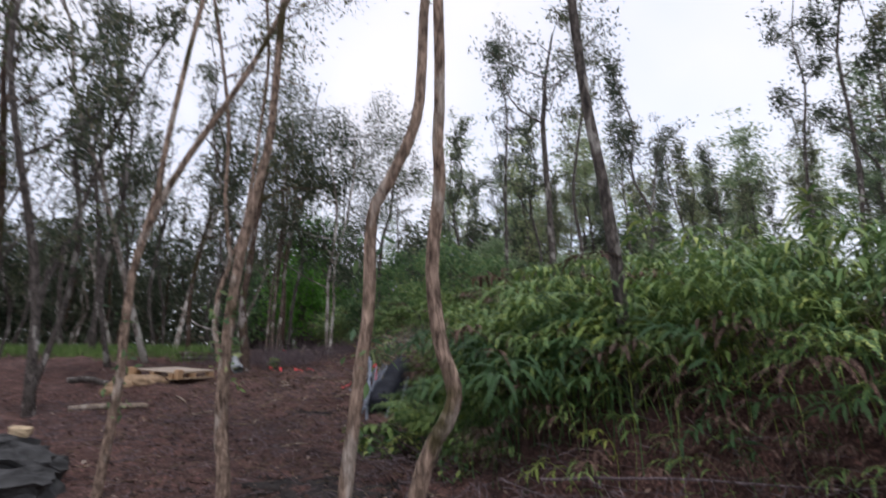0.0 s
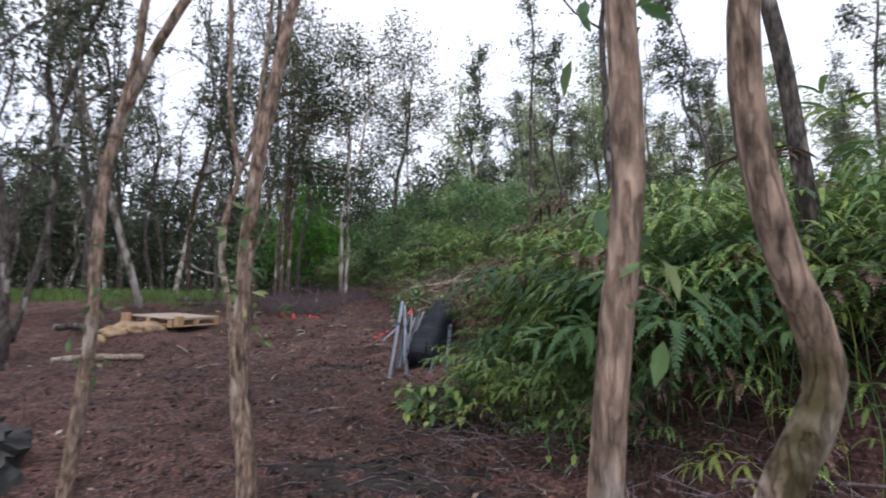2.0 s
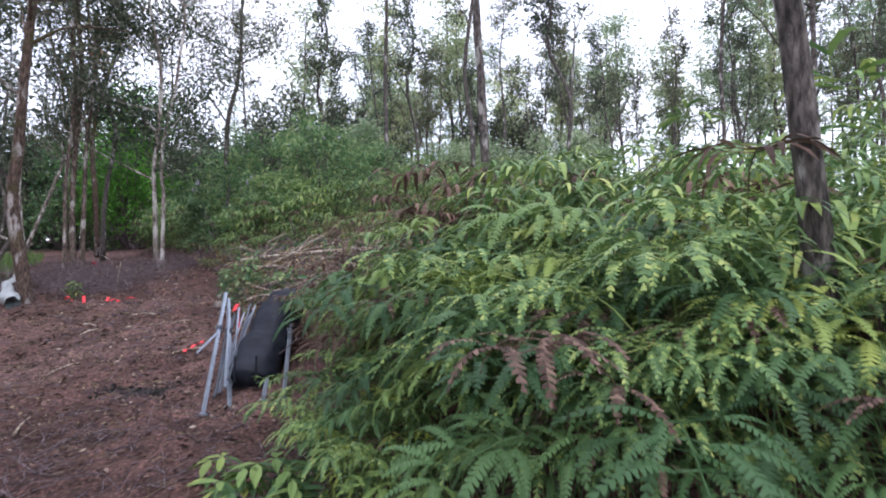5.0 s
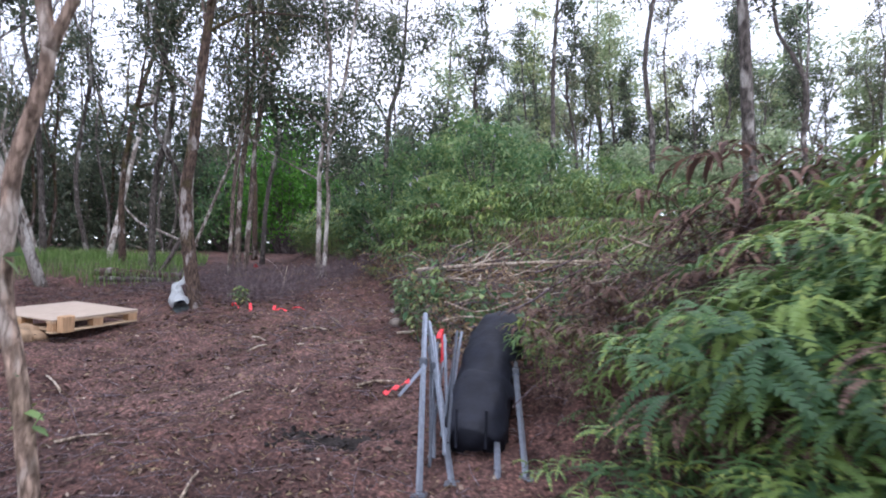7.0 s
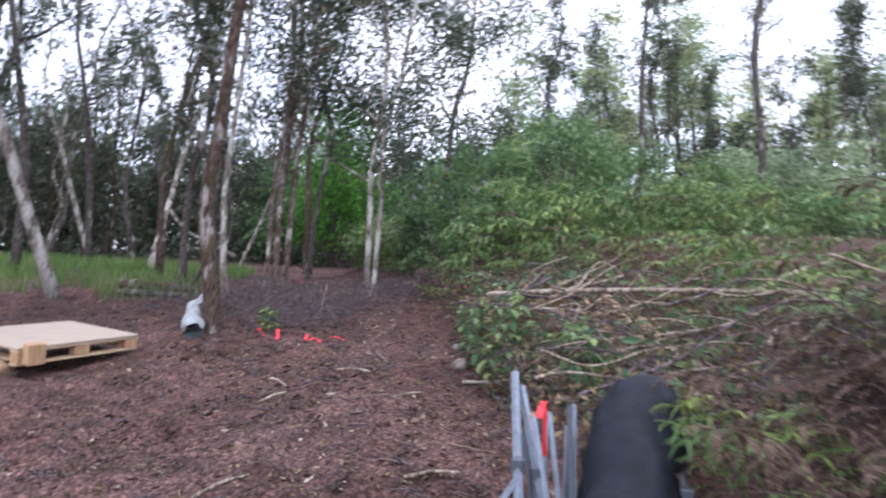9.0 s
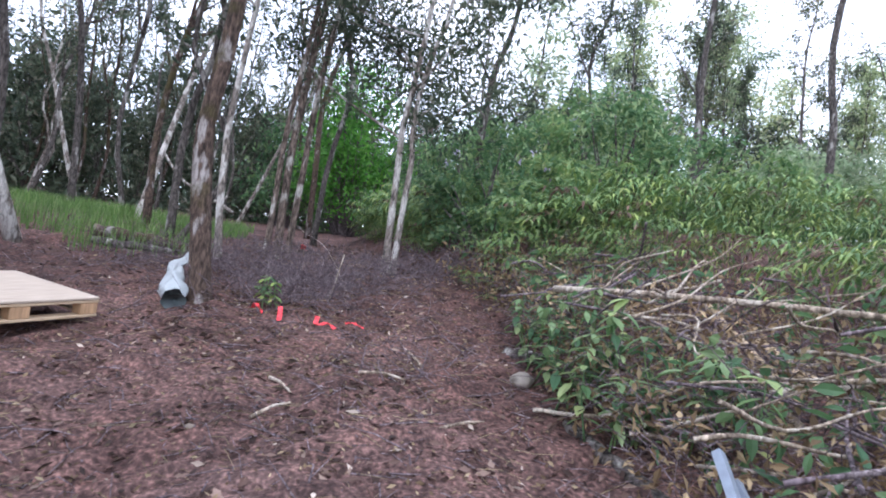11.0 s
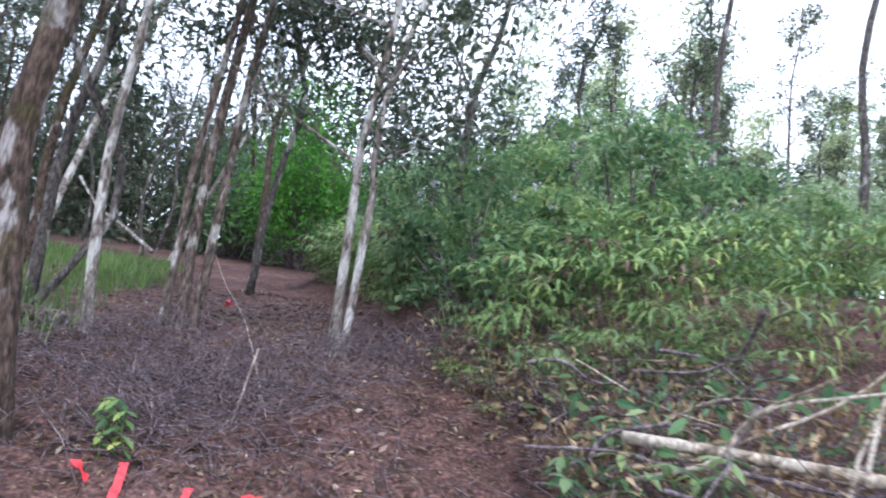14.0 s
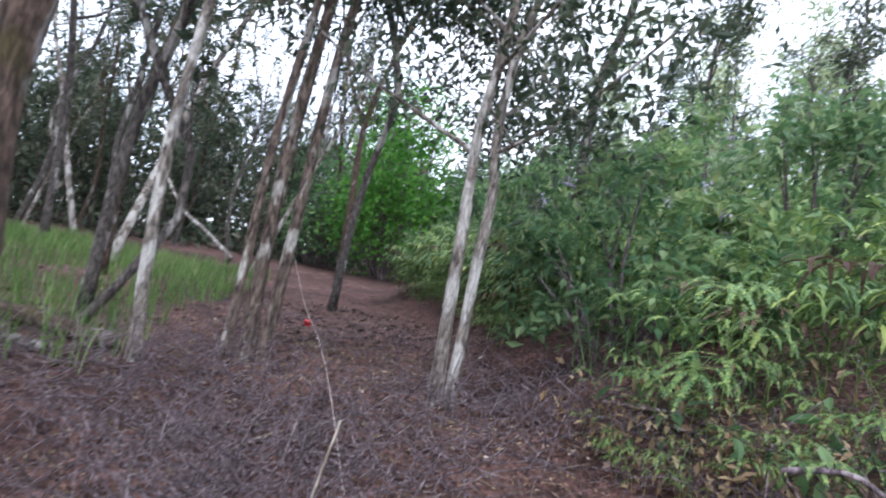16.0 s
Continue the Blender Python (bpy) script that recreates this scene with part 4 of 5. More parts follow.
def rock(name, x, y, z, sx, sy, sz, turn, seed, label, material, tilt=0.0, rough=0.16, subdiv=3, sharp=False):
    rng = np.random.default_rng(seed)
    bm = bmesh.new()
    bmesh.ops.create_cube(bm, size=1.0) if sharp else bmesh.ops.create_icosphere(bm, subdivisions=subdiv, radius=0.55)
    if sharp:
        bmesh.ops.subdivide_edges(bm, edges=bm.edges[:], cuts=5, use_grid_fill=True)
    off = Vector(rng.uniform(0, 50, 3))
    for v in bm.verts:
        n = noise.noise_vector(v.co * 2.2 + off) * rough + noise.noise_vector(v.co * 7 + off) * rough * 0.35
        v.co += n
    bmesh.ops.transform(bm, matrix=Matrix.Diagonal((sx, sy, sz, 1)), verts=bm.verts[:])
    ob = part(name, bm, material, None, smooth=not sharp)
    ob.matrix_basis = pose(x, y, z, tilt, tilt * 0.5, turn)
    return tagged(ob, label, "rock" if "rock" in name else ("dirt" if "dirt" in name else "wood offcut"))


for i, (x, y, h, sx, sy, sz, turn, tilt) in enumerate([
        (-4.22, 8.62, 0.12, 0.5, 0.42, 0.3, 20, 8), (-4.75, 9.15, 0.16, 0.6, 0.45, 0.32, -15, -10), (-4.55, 8.95, 0.30, 0.42, 0.3, 0.22, 50, 22),
        (-5.2, 9.2, 0.22, 0.55, 0.45, 0.34, 10, 5), (-4.95, 8.5, 0.14, 0.5, 0.4, 0.3, 70, 0), (-5.35, 8.7, 0.3, 0.5, 0.4, 0.3, 35, -14), (-4.3, 8.2, 0.1, 0.4, 0.35, 0.25, 0, 6), (-4.9, 8.85, 0.42, 0.45, 0.32, 0.2, 15, 12)]):
    rock("rock", x, y, float(land(x, y)) + h - 0.04, sx, sy, sz, turn, 40 + i, "dark broken lava rock slab in a heap by the trees", M_ROCK, tilt, sharp=True, rough=0.22)["group"] = "heaped dark rocks"
rock("chipped_wood", -5.0, 9.35, float(land(-5.0, 9.35)) + 0.42, 0.16, 0.12, 0.07, 30, 61, "pale freshly cut wood offcut on the rocks", M_CUTWOOD, 12, sharp=True, rough=0.08)
rock("chipped_wood", -5.35, 9.0, float(land(-5.35, 9.0)) + 0.5, 0.18, 0.13, 0.06, -20, 62, "pale freshly cut wood offcut on the rocks", M_CUTWOOD, -8, sharp=True, rough=0.08)
for i, (x, y, s) in enumerate([(-7.3, 13.9, 0.36), (-7.65, 13.95, 0.38), (-7.2, 13.7, 0.28), (-7.5, 13.6, 0.32), (-7.85, 13.85, 0.3), (-7.35, 14.15, 0.36), (-7.75, 14.2, 0.36), (-7.6, 13.35, 0.22)]):
    rock("dirt_clod", x, y, float(land(x, y)) + 0.02, s * 1.15, s, s * 0.62, 40 * i, 70 + i, "pale yellowish crumbly dirt heaped under the pallet", M_SAND, 0, rough=0.2)


def dark_patch(x, y, sx, sy, seed, label):
    """A low ragged crust of charred soil."""
    rng = np.random.default_rng(seed)
    v, f = [(x, y, float(land(x, y)) + 0.03)], []
    rings, sides = 5, 26
    ph = rng.uniform(0, 6, 4)
    for r in range(1, rings + 1):
        for s in range(sides):
            a = 2 * math.pi * s / sides
            edge = 1 + 0.22 * math.sin(2 * a + ph[0]) + 0.15 * math.sin(5 * a + ph[1]) + 0.1 * math.sin(9 * a + ph[2])
            px_, py_ = x + sx * edge * r / rings * math.cos(a), y + sy * edge * r / rings * math.sin(a)
            up = (0.012 + rng.uniform(-0.012, 0.012)) if r < rings - 1 else (0.0 if r < rings else -0.03)
            v.append((px_, py_, float(land(px_, py_)) + up))
    for s in range(sides):
        f.append((0, 1 + s, 1 + (s + 1) % sides))
        for r in range(rings - 1):
            a, b = 1 + r * sides + s, 1 + r * sides + (s + 1) % sides
            f.append((a, a + sides, b + sides, b))
    n = int(1500 * sx * sy) + 260
    px, py = x + rng.normal(0, 0.55 * sx, n), y + rng.normal(0, 0.55 * sy, n)
    lump = [(0, 0, 0), (0.5, 0.3, 0.1), (1, 0, 0.05), (0.5, -0.3, 0.0), (0.5, 0.05, 0.35)]
    lv, lf = scatter(lump, [(0, 4, 1), (1, 4, 2), (2, 4, 3), (3, 4, 0)], np.stack([px, py, land(px, py)], 1), turned(rng, n, 0.3), rng.uniform(0.025, 0.09, n))
    f += [tuple(i + len(v) for i in face) for face in lf]
    v += [tuple(p) for p in lv]
    tagged(mesh_object("charred_soil", v, f, M_BURNT), label, "burnt ground")


dark_patch(-2.1, 9.55, 0.75, 0.36, 1, "blackened patch of burnt soil on the path")
dark_patch(-3.5, 12.75, 0.34, 0.13, 2, "small blackened patch of burnt soil")


def pole(name, a, b, r, material, parent, sides=8, label="", square=False):
    v, f = tube([a, (np.array(a) + np.array(b)) / 2, b], [r, r, r], 4 if square else sides)
    ob = mesh_object(name, v, f, material, parent, not square)
    return tagged(ob, label) if label else ob


def folded_canopy():
    rng = np.random.default_rng(15)
    org = np.array([-2.7, 12.3, float(land(-2.7, 12.3))])
    top = tagged(new("folded_canopy"), "folded grey steel pop-up canopy frame with black cover", "canopy")
    top.matrix_basis = pose(*org)

    def q(x, y, z):
        return np.array([x, y, z]) - org
    legs = [((-2.78, 12.12, 0.31), (-3.02, 13.5, 1.23)), ((-2.62, 12.28, 0.33), (-2.98, 13.45, 1.17)), ((-2.2, 12.36, 0.36), (-2.33, 13.45, 1.12)), ((-2.36, 12.3, 0.34), (-2.45, 13.4, 1.05))]
    for a, b in legs:
        leg = pole("leg", q(*a), q(*b), 0.019, M_STEEL, top, square=True)
        bm = bmesh.new()
        pad = q(*a)
        box_bm(bm, pad[0], pad[1], pad[2] + 0.005, 0.085, 0.085, 0.012, 0.003)
        ob = part("foot_plate", bm, M_STEEL_DARK, leg, "dark square foot plate")
        bm = bmesh.new()
        d = q(*a) * 0.35 + q(*b) * 0.65
        box_bm(bm, d[0], d[1], d[2], 0.052, 0.052, 0.075, 0.006)
        part("slider", bm, M_STEEL_DARK, leg, "dark plastic slider")
    for i in range(13):
        a = q(rng.uniform(-2.8, -2.64), rng.uniform(12.25, 12.6), rng.uniform(0.4, 0.55))
        b = q(rng.uniform(-2.99, -2.72), rng.uniform(13.2, 13.6), rng.uniform(0.95, 1.12))
        pole("truss_bar", a, b, 0.0105, M_STEEL if i % 3 else M_STEEL_DARK, top, square=True)
    pole("truss_bar", q(-3.05, 12.75, 0.72), q(-2.93, 12.95, 0.88), 0.013, M_STEEL, top, square=True)
    # the cover: a slumped sack round the upper bars
    path = spline([q(-2.53, 12.62, 0.43), q(-2.53, 12.74, 0.54), q(-2.51, 12.95, 0.68), q(-2.48, 13.2, 0.85), q(-2.44, 13.42, 1.0), q(-2.42, 13.58, 1.09), q(-2.42, 13.66, 1.1)], 30)
    ends = np.interp(np.linspace(0, 1, 30), (0, 0.06, 0.3, 0.34, 0.7, 0.88, 0.96, 1), (0.185, 0.2, 0.215, 0.2, 0.205, 0.18, 0.13, 0.04))
    v, f = tube(path, ends, 28, 0)
    for k in range(30):
        ring = v[k * 28:(k + 1) * 28] - path[k]
        square = np.interp(k, (0, 9, 12, 29), (0.5, 0.4, 0.2, 0.1))
        reach = np.max(abs(ring), axis=1) / (np.linalg.norm(ring, axis=1) + 1e-9)
        v[k * 28:(k + 1) * 28] = path[k] + ring * (1 + square * (1 / np.maximum(reach, 0.7) - 1.12))[:, None]
    v = np.array([p + np.array(noise.noise_vector(Vector(p * 6))) * 0.035 + np.array(noise.noise_vector(Vector(p * 17))) * 0.016 + np.array(noise.noise_vector(Vector((p[0] * 45, p[1] * 12, p[2] * 12)))) * 0.006 for p in v])
    tagged(mesh_object("cover", v, f, M_CLOTH, top, True), "slumped black nylon cover")
    hem = path[9:12]
    v, f = tube(hem, [0.218, 0.224, 0.216], 28, 0, None, False)
    v = np.array([p + np.array(noise.noise_vector(Vector(p * 6))) * 0.035 for p in v])
    tagged(mesh_object("hem", v, f, M_CLOTH, top, True), "stitched hem round the cover")
    for x in (-2.62, -2.44):
        pole("strap", q(x, 12.42, 0.5), q(x, 12.44, 0.72), 0.009, M_CLOTH, top, square=True)


folded_canopy()


def ribbon(name, pts, width, label, parent=None):
    """A crumpled strip of plastic tape through points on the ground."""
    p = spline([(x, y, float(land(x, y)) + h) for x, y, h in pts], 12)
    v, f = [], []
    for i, c in enumerate(p):
        t = p[min(i + 1, 11)] - p[max(i - 1, 0)]
        s = np.array([-t[1], t[0], 0.4 * math.sin(i * 1.3) * np.linalg.norm(t)])
        s = s / (np.linalg.norm(s) + 1e-9) * width / 2
        for k in (-1, 1):
            v.append(c + k * s + np.array([0, 0, 0.002]))
            v.append(c + k * s - np.array([0, 0, 0.002]))
    for i in range(11):
        a, b = i * 4, i * 4 + 4
        f += [(a, a + 2, b + 2, b), (a + 1, b + 1, b + 3, a + 3), (a, b, b + 1, a + 1), (a + 2, a + 3, b + 3, b + 2)]
    return tagged(mesh_object(name, v, f, M_TAPE, parent), label, "flagging tape", "strips of red tape")


ribbon("flagging_tape", [(-6.05, 15.98, 0.05), (-5.99, 15.93, 0.1), (-5.93, 15.94, 0.03)], 0.038, "bright red plastic tape scrap on brushwood")
ribbon("flagging_tape", [(-5.83, 16.03, 0.08), (-5.78, 15.95, 0.05), (-5.72, 15.84, 0.03)], 0.038, "bright red plastic tape strip lying on soil")
ribbon("flagging_tape", [(-5.46, 15.98, 0.07), (-5.42, 15.88, 0.03), (-5.34, 15.92, 0.05), (-5.26, 15.89, 0.03)], 0.038, "bright red crumpled tape strip lying on soil")
ribbon("flagging_tape", [(-5.26, 16.1, 0.04), (-5.18, 16.07, 0.06), (-5.1, 16.09, 0.03)], 0.034, "bright red plastic tape strip lying on soil")
ribbon("flagging_tape", [(-3.12, 12.62, 0.38), (-3.06, 12.66, 0.40), (-2.97, 12.7, 0.43)], 0.05, "red tape end tied to the canopy frame")
ribbon("flagging_tape", [(-2.88, 13.3, 0.52), (-2.86, 13.38, 0.56), (-2.85, 13.33, 0.3)], 0.035, "red tape tied round a canopy bar")
ribbon("flagging_tape", [(-7.75, 19.9, 0.06), (-7.72, 19.85, 0.12), (-7.68, 19.9, 0.05)], 0.05, "small red tape scrap far along the path")


def sack():
    bx, by = -6.77, 15.92
    z = float(land(bx, by))
    top = tagged(new("plastic_sack"), "empty white plastic sack twisted upright with its mouth open", "sack")
    top.matrix_basis = pose(bx, by, z)
    path = spline([(0.12, -0.16, 0.07), (0.02, -0.04, 0.12), (-0.1, 0.08, 0.2), (-0.12, 0.14, 0.32), (-0.04, 0.16, 0.42), (0.06, 0.16, 0.55)], 18)
    rad = [0.085, 0.095, 0.095, 0.09, 0.09, 0.088, 0.085, 0.08, 0.072, 0.066, 0.06, 0.055, 0.05, 0.045, 0.04, 0.03, 0.022, 0.008]
    v, f = tube(path, rad, 20, 0, None, False)
    v = np.array([p + np.array(noise.noise_vector(Vector(p * 9))) * 0.05 + np.array(noise.noise_vector(Vector(p * 26))) * 0.016 for p in v])
    mesh_object("bag", v, f, M_SACK, top, True)
    fold = spline([(-0.10, 0.1, 0.24), (-0.15, 0.12, 0.30), (-0.16, 0.13, 0.345)], 7)
    v, f = tube(fold, [0.04, 0.045, 0.042, 0.036, 0.028, 0.018, 0.006], 12)
    v = np.array([p + np.array(noise.noise_vector(Vector(p * 12))) * 0.02 for p in v])
    tagged(mesh_object("fold", v, f, M_SACK, top, True), "creased corner of the sack")
    mouth = spline([(0.16, -0.2, 0.055), (0.13, -0.17, 0.068), (0.08, -0.11, 0.09)], 5)
    v, f = tube(mouth, [0.098, 0.085, 0.02, 0.015, 0.01], 18, 0, None, False)
    v = np.array([p * np.array([1, 1, 0.8]) + np.array(noise.noise_vector(Vector(p * 9))) * 0.02 for p in v])
    tagged(mesh_object("mouth", v, f, M_SACK_IN, top, True), "dark greenish open mouth")


sack()


# ---- brush pile and dead wood ----
def stick(name, pts, r0, r1, material, label, category="branch", group="", sides=8, seed=0, lumpy=0.05):
    rng = np.random.default_rng(seed)
    p = np.array(pts, float)
    o = p[0].copy()
    path = spline(p - o, 14)
    path[1:-1] += rng.normal(0, r0 * 0.12, (12, 3))
    v, f = tube(path, np.linspace(r0, r1, 14), sides, lumpy, rng)
    ob = mesh_object(name, v, f, material, None, True)
    ob.location = o
    return tagged(ob, label, category, group)


stick("log", [(-3.66, 16.3, 1.64), (-2.85, 15.95, 1.70), (-2.03, 15.56, 1.73), (-0.9, 15.0, 1.74)], 0.027, 0.018, M_WOOD_DEAD, "long pale bare pole lying across the brush pile", "log", seed=1)
stick("log", [(-3.45, 16.5, 1.58), (-3.0, 16.0, 1.5), (-2.6, 15.5, 1.36), (-2.3, 14.9, 1.1)], 0.036, 0.026, M_WOOD_DEAD, "pale crooked branch sloping down the brush pile", "log", seed=2)
stick("log", [(-2.51, 16.52, 1.68), (-2.22, 15.84, 1.30), (-1.87, 15.17, 0.84)], 0.03, 0.02, M_CUTWOOD, "pale peeled branch leaning on the brush pile", "log", seed=3)
stick("log", [(-2.22, 16.16, 1.46), (-2.06, 15.58, 1.28), (-1.94, 15.01, 1.04)], 0.045, 0.04, M_CUTWOOD, "thick pale split branch in the brush pile", "log", seed=4)
stick("log", [(-2.6, 15.05, 1.2), (-2.3, 15.0, 1.3), (-1.95, 15.05, 1.38)], 0.02, 0.012, M_WOOD_DEAD, "thin pale branch across the brush pile", "log", seed=5)
stick("log", [(-3.95, 16.15, 1.10), (-3.6, 15.85, 1.12), (-3.3, 15.4, 1.05)], 0.05, 0.045, M_BARK, "short dark rotting log at the path's edge", "log", seed=6)
stick("log", [(-3.55, 15.2, 0.90), (-3.25, 14.8, 0.84), (-2.9, 14.3, 0.76)], 0.045, 0.04, M_BARK, "short dark rotting log at the path's edge", "log", seed=7)


def brush_pile():
    rng = np.random.default_rng(91)
    for i in range(120):
        y = rng.uniform(13.7, 17.3)
        x = float(trail_edge(y)) + 0.35 + abs(rng.normal(0.9, 0.85))
        z = float(land(x, y)) + rng.uniform(0.05, 0.52)
        a, el, length = rng.normal(0.5, 0.9), rng.normal(0.12, 0.28), rng.uniform(0.5, 1.5)
        d = np.array([math.cos(a) * math.cos(el), -math.sin(a) * math.cos(el), math.sin(el)]) * length
        s = np.array([x, y, z]) - d / 2
        pts = [s, s + d * 0.35 + rng.normal(0, 0.05, 3), s + d * 0.7 + rng.normal(0, 0.06, 3), s + d]
        for p in pts:
            p[2] = max(p[2], float(land(p[0], p[1])) + 0.02)
        r = rng.uniform(0.005, 0.014)
        stick("branch", pts, r, r * 0.4, M_WOOD_DEAD if rng.random() < 0.55 else M_TWIG, "dry bare branch tangled in the brush pile", "branch", "brush pile branches", 6, i)
    fine = Soup()
    for i in range(2300):
        y = rng.uniform(13.5, 18.0)
        x = float(trail_edge(y)) + 0.15 + abs(rng.normal(0.7, 0.95))
        p = np.array([x, y, float(land(x, y)) + rng.uniform(0.0, 0.42)])
        e = p + rng.normal(0, 1, 3) * np.array([0.22, 0.22, 0.14])
        fine.add(*tube([p, (p + e) / 2 + rng.normal(0, 0.03, 3), e], np.array([1, 0.8, 0.4]) * rng.uniform(0.0016, 0.004), 3, 0, None, False))
    for cx, cy, sx, sy, m in ((0.7, 8.0, 0.75, 0.45, 1000), (1.9, 8.0, 0.7, 0.5, 600), (-0.2, 8.9, 0.5, 0.3, 150), (-0.55, 13.45, 0.6, 0.6, 1000), (-1.4, 10.2, 0.35, 0.5, 160)):
        for i in range(m):
            x, y = rng.normal(cx, sx), rng.normal(cy, sy)
            p = np.array([x, y, float(land(x, y)) + rng.uniform(0, 0.55 if cy > 13 else 0.25)])
            e = p + rng.normal(0, 1, 3) * np.array([0.26, 0.22, 0.12])
            fine.add(*tube([p, (p + e) / 2 + rng.normal(0, 0.03, 3), e], np.array([1, 0.8, 0.4]) * rng.uniform(0.0018, 0.0055), 3, 0, None, False))
    tagged(fine.object("brush_twigs", M_TWIG), "tangle of dry grey-brown twigs on the brush pile", "twig", kind="stuff")
    n = 6500
    y = rng.uniform(13.5, 18.2, n)
    x = trail_edge(y) + 0.1 + abs(rng.normal(0.8, 0.9, n))
    pos = np.stack([x, y, land(x, y) + rng.uniform(0.02, 0.45, n)], 1)
    v, f = scatter(LEAF_V, LEAF_F, pos, turned(rng, n), rng.uniform(0.03, 0.085, n))
    tagged(mesh_object("withered_leaves", v, f, M_STRAW), "curled brown leaves caught in the brush pile", "leaf litter", kind="stuff")
    n = 1500
    y = rng.uniform(13.4, 18.2, n)
    x = trail_edge(y) + 0.3 + abs(rng.normal(0.9, 1.0, n))
    keep = np.sin(2.3 * x + 1.1 * y) * np.sin(1.9 * y - x) > -0.15
    x, y = x[keep], y[keep]
    n = len(x)
    pos = np.stack([x, y, land(x, y) + rng.uniform(0.05, 0.5, n)], 1)
    v, f = scatter(BROAD_V, BROAD_F, pos, turned(rng, n), rng.uniform(0.06, 0.15, n))
    tagged(mesh_object("pile_weeds", v, f, M_SHRUB), "green weeds growing through the brush pile", "weed", kind="stuff")
    for i, (pts, r) in enumerate([
            ([(0.2, 8.5, 0.1), (0.9, 8.3, 0.08), (1.7, 8.1, 0.0)], 0.014), ([(0.3, 8.2, 0.05), (0.9, 7.8, 0.0), (1.5, 7.5, -0.1)], 0.012), ([(-0.2, 8.9, 0.15), (0.6, 8.6, 0.22), (1.5, 8.5, 0.2)], 0.013),
            ([(0.5, 7.8, -0.1), (1.1, 7.9, 0.05), (1.9, 7.7, 0.1)], 0.01), ([(0.0, 8.1, -0.05), (0.5, 7.7, -0.1), (0.9, 7.2, -0.2)], 0.011)]):
        lifted = [(x, y, max(z, float(land(x, y)) + 0.03)) for x, y, z in pts]
        stick("branch", lifted, r * 0.8, r * 0.35, M_TWIG, "dry bare branch lying at the fern bank's foot", "branch", "brush pile branches", 6, 300 + i)


brush_pile()
stick("fallen_trunk", [(-14.3, 24.2, 3.75), (-13.5, 24.0, 3.1), (-12.2, 23.2, 2.75), (-10.6, 22.1, 2.3)], 0.03, 0.036, M_BARK_PALE, "pale dead trunk fallen among the forest trees", "log", seed=8)
stick("fallen_trunk", [(-9.6, 14.6, float(land(-9.6, 14.6)) + 0.05), (-8.8, 14.2, float(land(-8.8, 14.2)) + 0.09), (-8.1, 13.9, float(land(-8.1, 13.9)) + 0.06)], 0.06, 0.05, M_BARK, "old grey log lying behind the dirt heap", "log", seed=9)
stick("fallen_trunk", [(-7.4, 12.4, float(land(-7.4, 12.4)) + 0.03), (-6.9, 12.5, float(land(-6.9, 12.5)) + 0.05), (-6.3, 12.7, float(land(-6.3, 12.7)) + 0.03)], 0.05, 0.04, M_WOOD_DEAD, "pale weathered log half sunk in soil", "log", seed=10)
stick("stake", [(-5.75, 16.75, float(land(-5.75, 16.75)) - 0.05), (-5.70, 16.76, float(land(-5.7, 16.76)) + 0.22), (-5.66, 16.77, float(land(-5.66, 16.77)) + 0.46)], 0.007, 0.005, M_WOOD_DEAD, "thin pale stake standing in brushwood", "stake", seed=11)
for i, (x, y, a, n) in enumerate([(-4.75, 15.2, 0.2, 0.3), (-4.45, 15.6, 2.2, 0.4), (-5.0, 14.4, 1.2, 0.25), (-4.05, 14.6, 0.9, 0.3), (-5.2, 14.9, -0.6, 0.28), (-3.6, 13.6, 0.4, 0.35), (-4.6, 13.2, 1.0, 0.3), (-6.0, 13.2, 2.6, 0.4), (-5.3, 12.4, 0.3, 0.35), (-3.0, 10.6, 0.7, 0.3), (-4.0, 11.8, 1.9, 0.4), (-6.4, 17.2, 1.4, 0.35)]):
    d = np.array([math.cos(a), math.sin(a)]) * n
    stick("stick", [(x, y, float(land(x, y)) + 0.015), (x + d[0] * 0.5, y + d[1] * 0.5, float(land(x + d[0] * 0.5, y + d[1] * 0.5)) + 0.03), (x + d[0], y + d[1], float(land(x + d[0], y + d[1])) + 0.015)], 0.012, 0.006, M_WOOD_DEAD, "short pale dry stick lying on the path", "stick", "loose sticks", 6, 400 + i)
stick("string", [(-5.6, 16.9, float(land(-5.6, 16.9)) + 0.02), (-6.4, 17.9, 1.75), (-7.6, 19.5, 2.0), (-9.4, 21.9, 2.55), (-11.0, 24.0, 2.95)], 0.0022, 0.0022, M_STRING, "thin pale string stretched along the path", "string", sides=5, seed=12, lumpy=0)
rock("rock", -3.75, 15.55, float(land(-3.75, 15.55)) + 0.03, 0.14, 0.12, 0.1, 30, 81, "small pale grey stone under the leafy plant", plain("pale_stone", (0.24, 0.21, 0.18), 0.9, 0, 9, 0.3, 0.01))


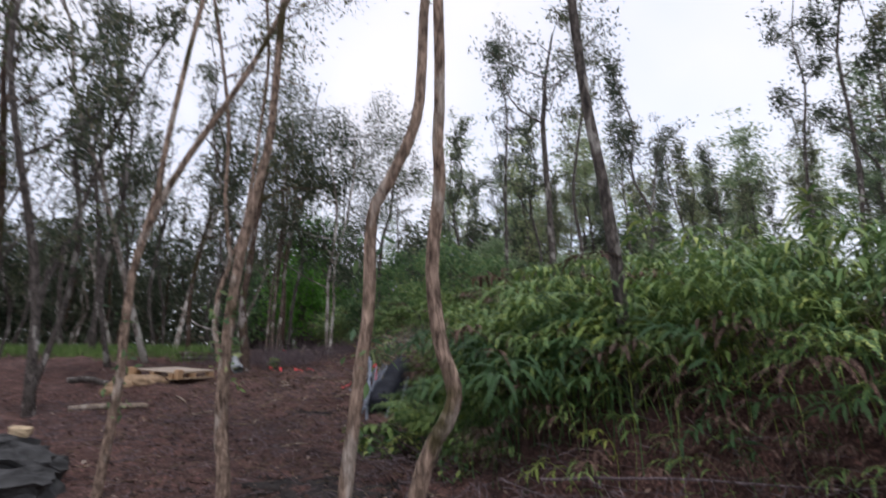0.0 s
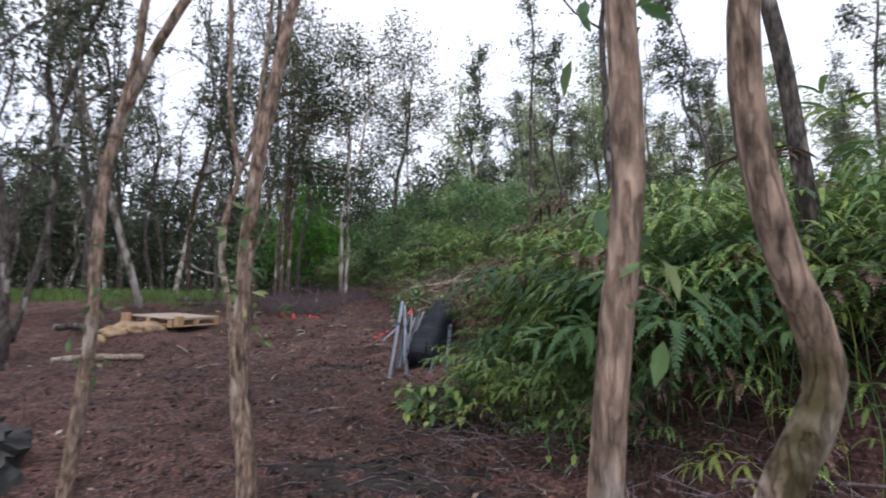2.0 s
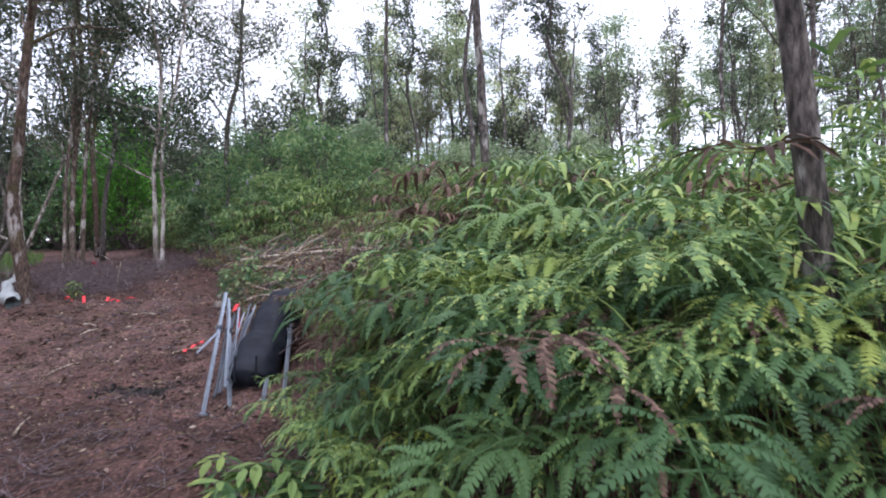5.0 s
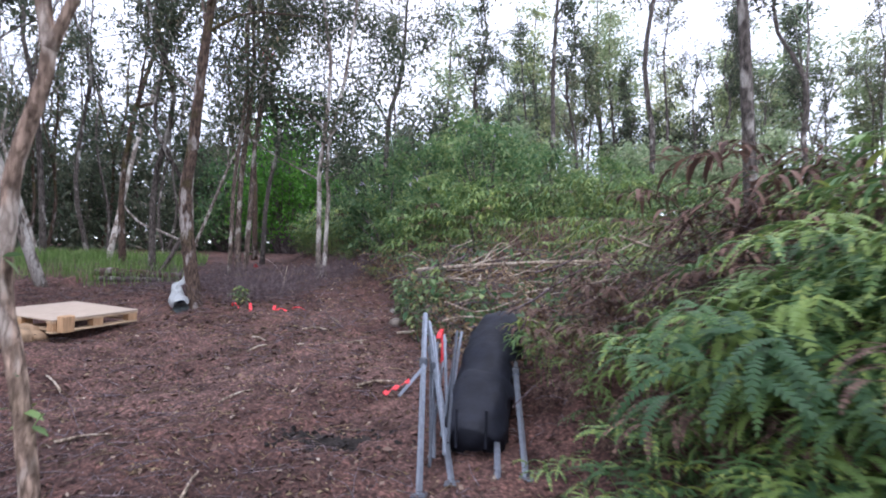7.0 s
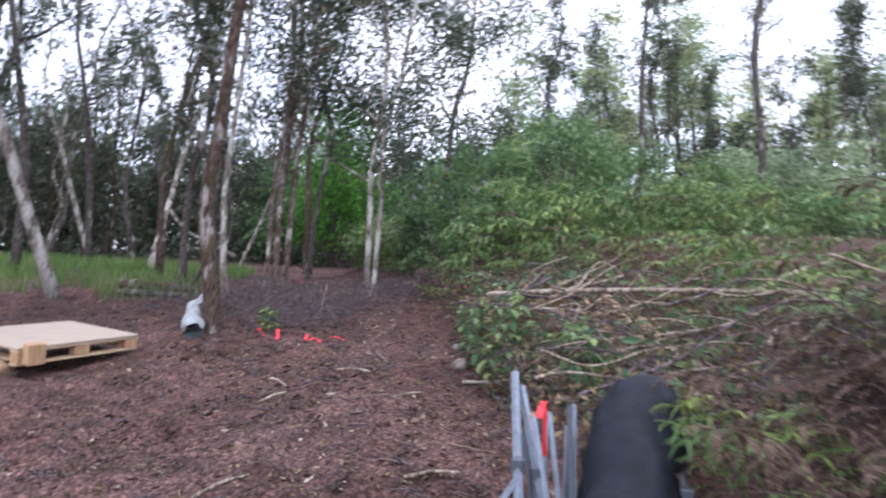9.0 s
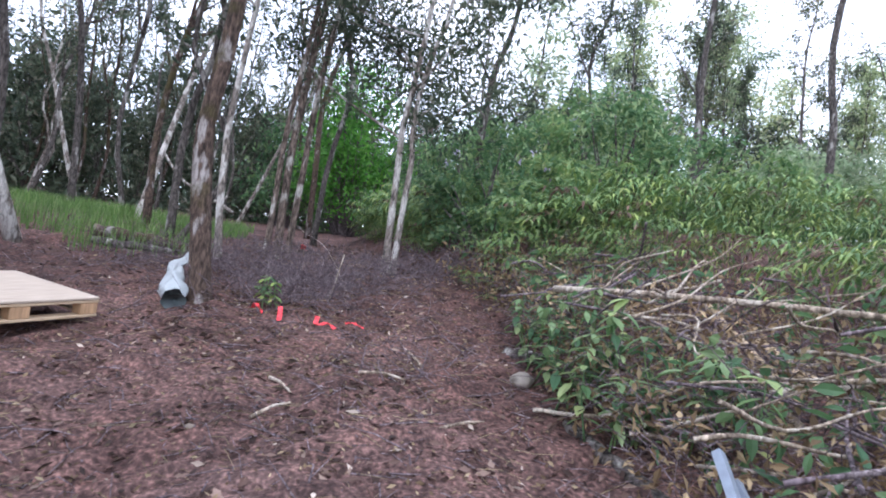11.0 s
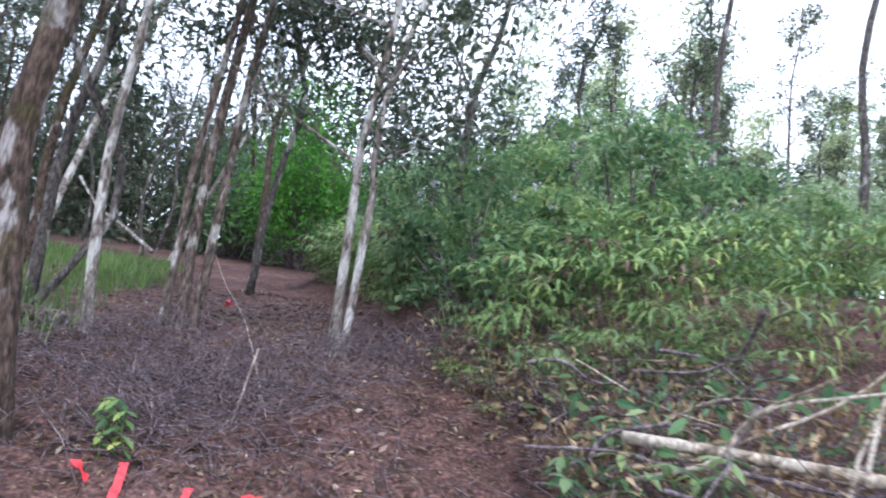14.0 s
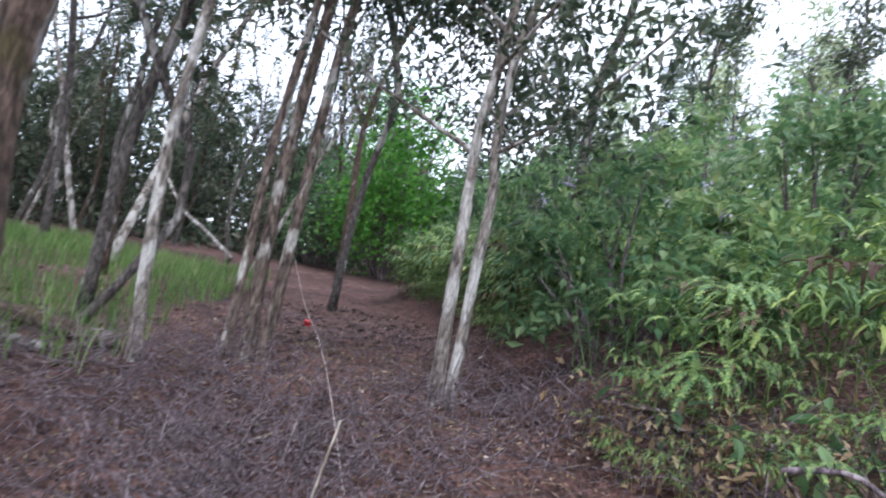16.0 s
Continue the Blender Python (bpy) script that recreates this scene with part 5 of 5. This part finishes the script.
# ---- leafy plants ----
def leafy_plant(x, y, height, stems, leaf, seed, label, lift=0.0, material=None):
    """Upright stems with opposite pairs of broad pointed leaves."""
    rng = np.random.default_rng(seed)
    top = new("leafy_plant")
    top.matrix_basis = pose(x, y, float(land(x, y)) + lift - 0.02)
    for s in range(stems):
        a = rng.uniform(0, 2 * math.pi)
        base_p = np.array([rng.normal(0, 0.12), rng.normal(0, 0.12), 0])
        tip = base_p + np.array([math.cos(a) * 0.25, math.sin(a) * 0.25, 1]) * height * rng.uniform(0.55, 1.0)
        path = spline([base_p, (base_p + tip) / 2 + rng.normal(0, 0.03, 3), tip], 8)
        v, f = tube(path, np.linspace(0.006, 0.003, 8), 5)
        mesh_object("stem", v, f, M_SHRUB, top, True)
        lv = Soup()
        for j in range(2, 8):
            for k in range(2 if j < 7 else 4):
                h = j * 1.57 + k * (math.pi if j < 7 else math.pi / 2) + rng.normal(0, 0.25)
                pitch = rng.uniform(-0.15, 0.65)
                c, sn, cp, sp = math.cos(h), math.sin(h), math.cos(pitch), math.sin(pitch)
                m = np.array([[c * cp, -sn, c * sp], [sn * cp, c, sn * sp], [-sp, 0, cp]])
                lv.add(np.array(BROAD_V) * np.array([1, 1.05, 1]) @ m.T * leaf * rng.uniform(0.7, 1.2) + path[j], BROAD_F)
        lv.object("leaves", material or M_LEAF_BRIGHT, top)
    return tagged(top, label, "plant", "leafy plants")


for i, (x, y, h, s, lf, lift) in enumerate([(-3.4, 15.2, 0.5, 5, 0.19, 0.0), (-3.15, 14.85, 0.45, 5, 0.18, 0.0), (-3.6, 15.7, 0.55, 5, 0.17, 0.0), (-2.95, 15.2, 0.5, 5, 0.18, 0.15), (-3.75, 16.3, 0.5, 4, 0.17, 0.0), (-2.7, 14.7, 0.5, 4, 0.17, 0.0),
                                           (-3.35, 15.9, 0.5, 4, 0.16, 0.1), (-4.5, 18.4, 0.7, 6, 0.17, 0.0), (-4.0, 18.6, 0.8, 6, 0.18, 0.0), (-3.4, 18.9, 0.85, 6, 0.19, 0.0), (-4.8, 19.0, 0.8, 6, 0.17, 0.0), (-3.9, 19.3, 1.0, 6, 0.19, 0.0)]):
    leafy_plant(x, y, h, s + 2, lf * 0.72, 500 + i, "fresh green plant with broad pointed leaves", lift, M_SHRUB)
for i, (x, y, h) in enumerate([(-6.05, 16.25, 0.24), (-2.0, 10.75, 0.3), (-0.95, 6.85, 0.3), (-0.75, 7.3, 0.3), (-1.0, 9.6, 0.35), (-1.85, 10.5, 0.28), (-0.4, 7.6, 0.4), (-1.3, 8.6, 0.2)]):
    leafy_plant(x, y, h * 1.15, 7 if y > 10.4 and x > -3 else 4, 0.15 if y > 10.4 and x > -3 else 0.1, 540 + i, "small yellow-green weed sprouting from the soil", material=M_FERN_FAR)
stick("fallen_trunk", [(-9.5, 17.7, float(land(-9.5, 17.7)) + 0.06), (-8.8, 17.85, float(land(-8.8, 17.85)) + 0.1), (-8.05, 17.95, float(land(-8.05, 17.95)) + 0.06)], 0.08, 0.06, M_BARK_MOSS, "dark mossy log lying at the grass edge", "log", seed=14)
stick("fallen_trunk", [(-9.2, 17.4, float(land(-9.2, 17.4)) + 0.03), (-8.6, 17.5, float(land(-8.6, 17.5)) + 0.05), (-8.1, 17.55, float(land(-8.1, 17.55)) + 0.04)], 0.05, 0.035, M_BARK, "dark rotting log in the brushwood", "log", seed=15)
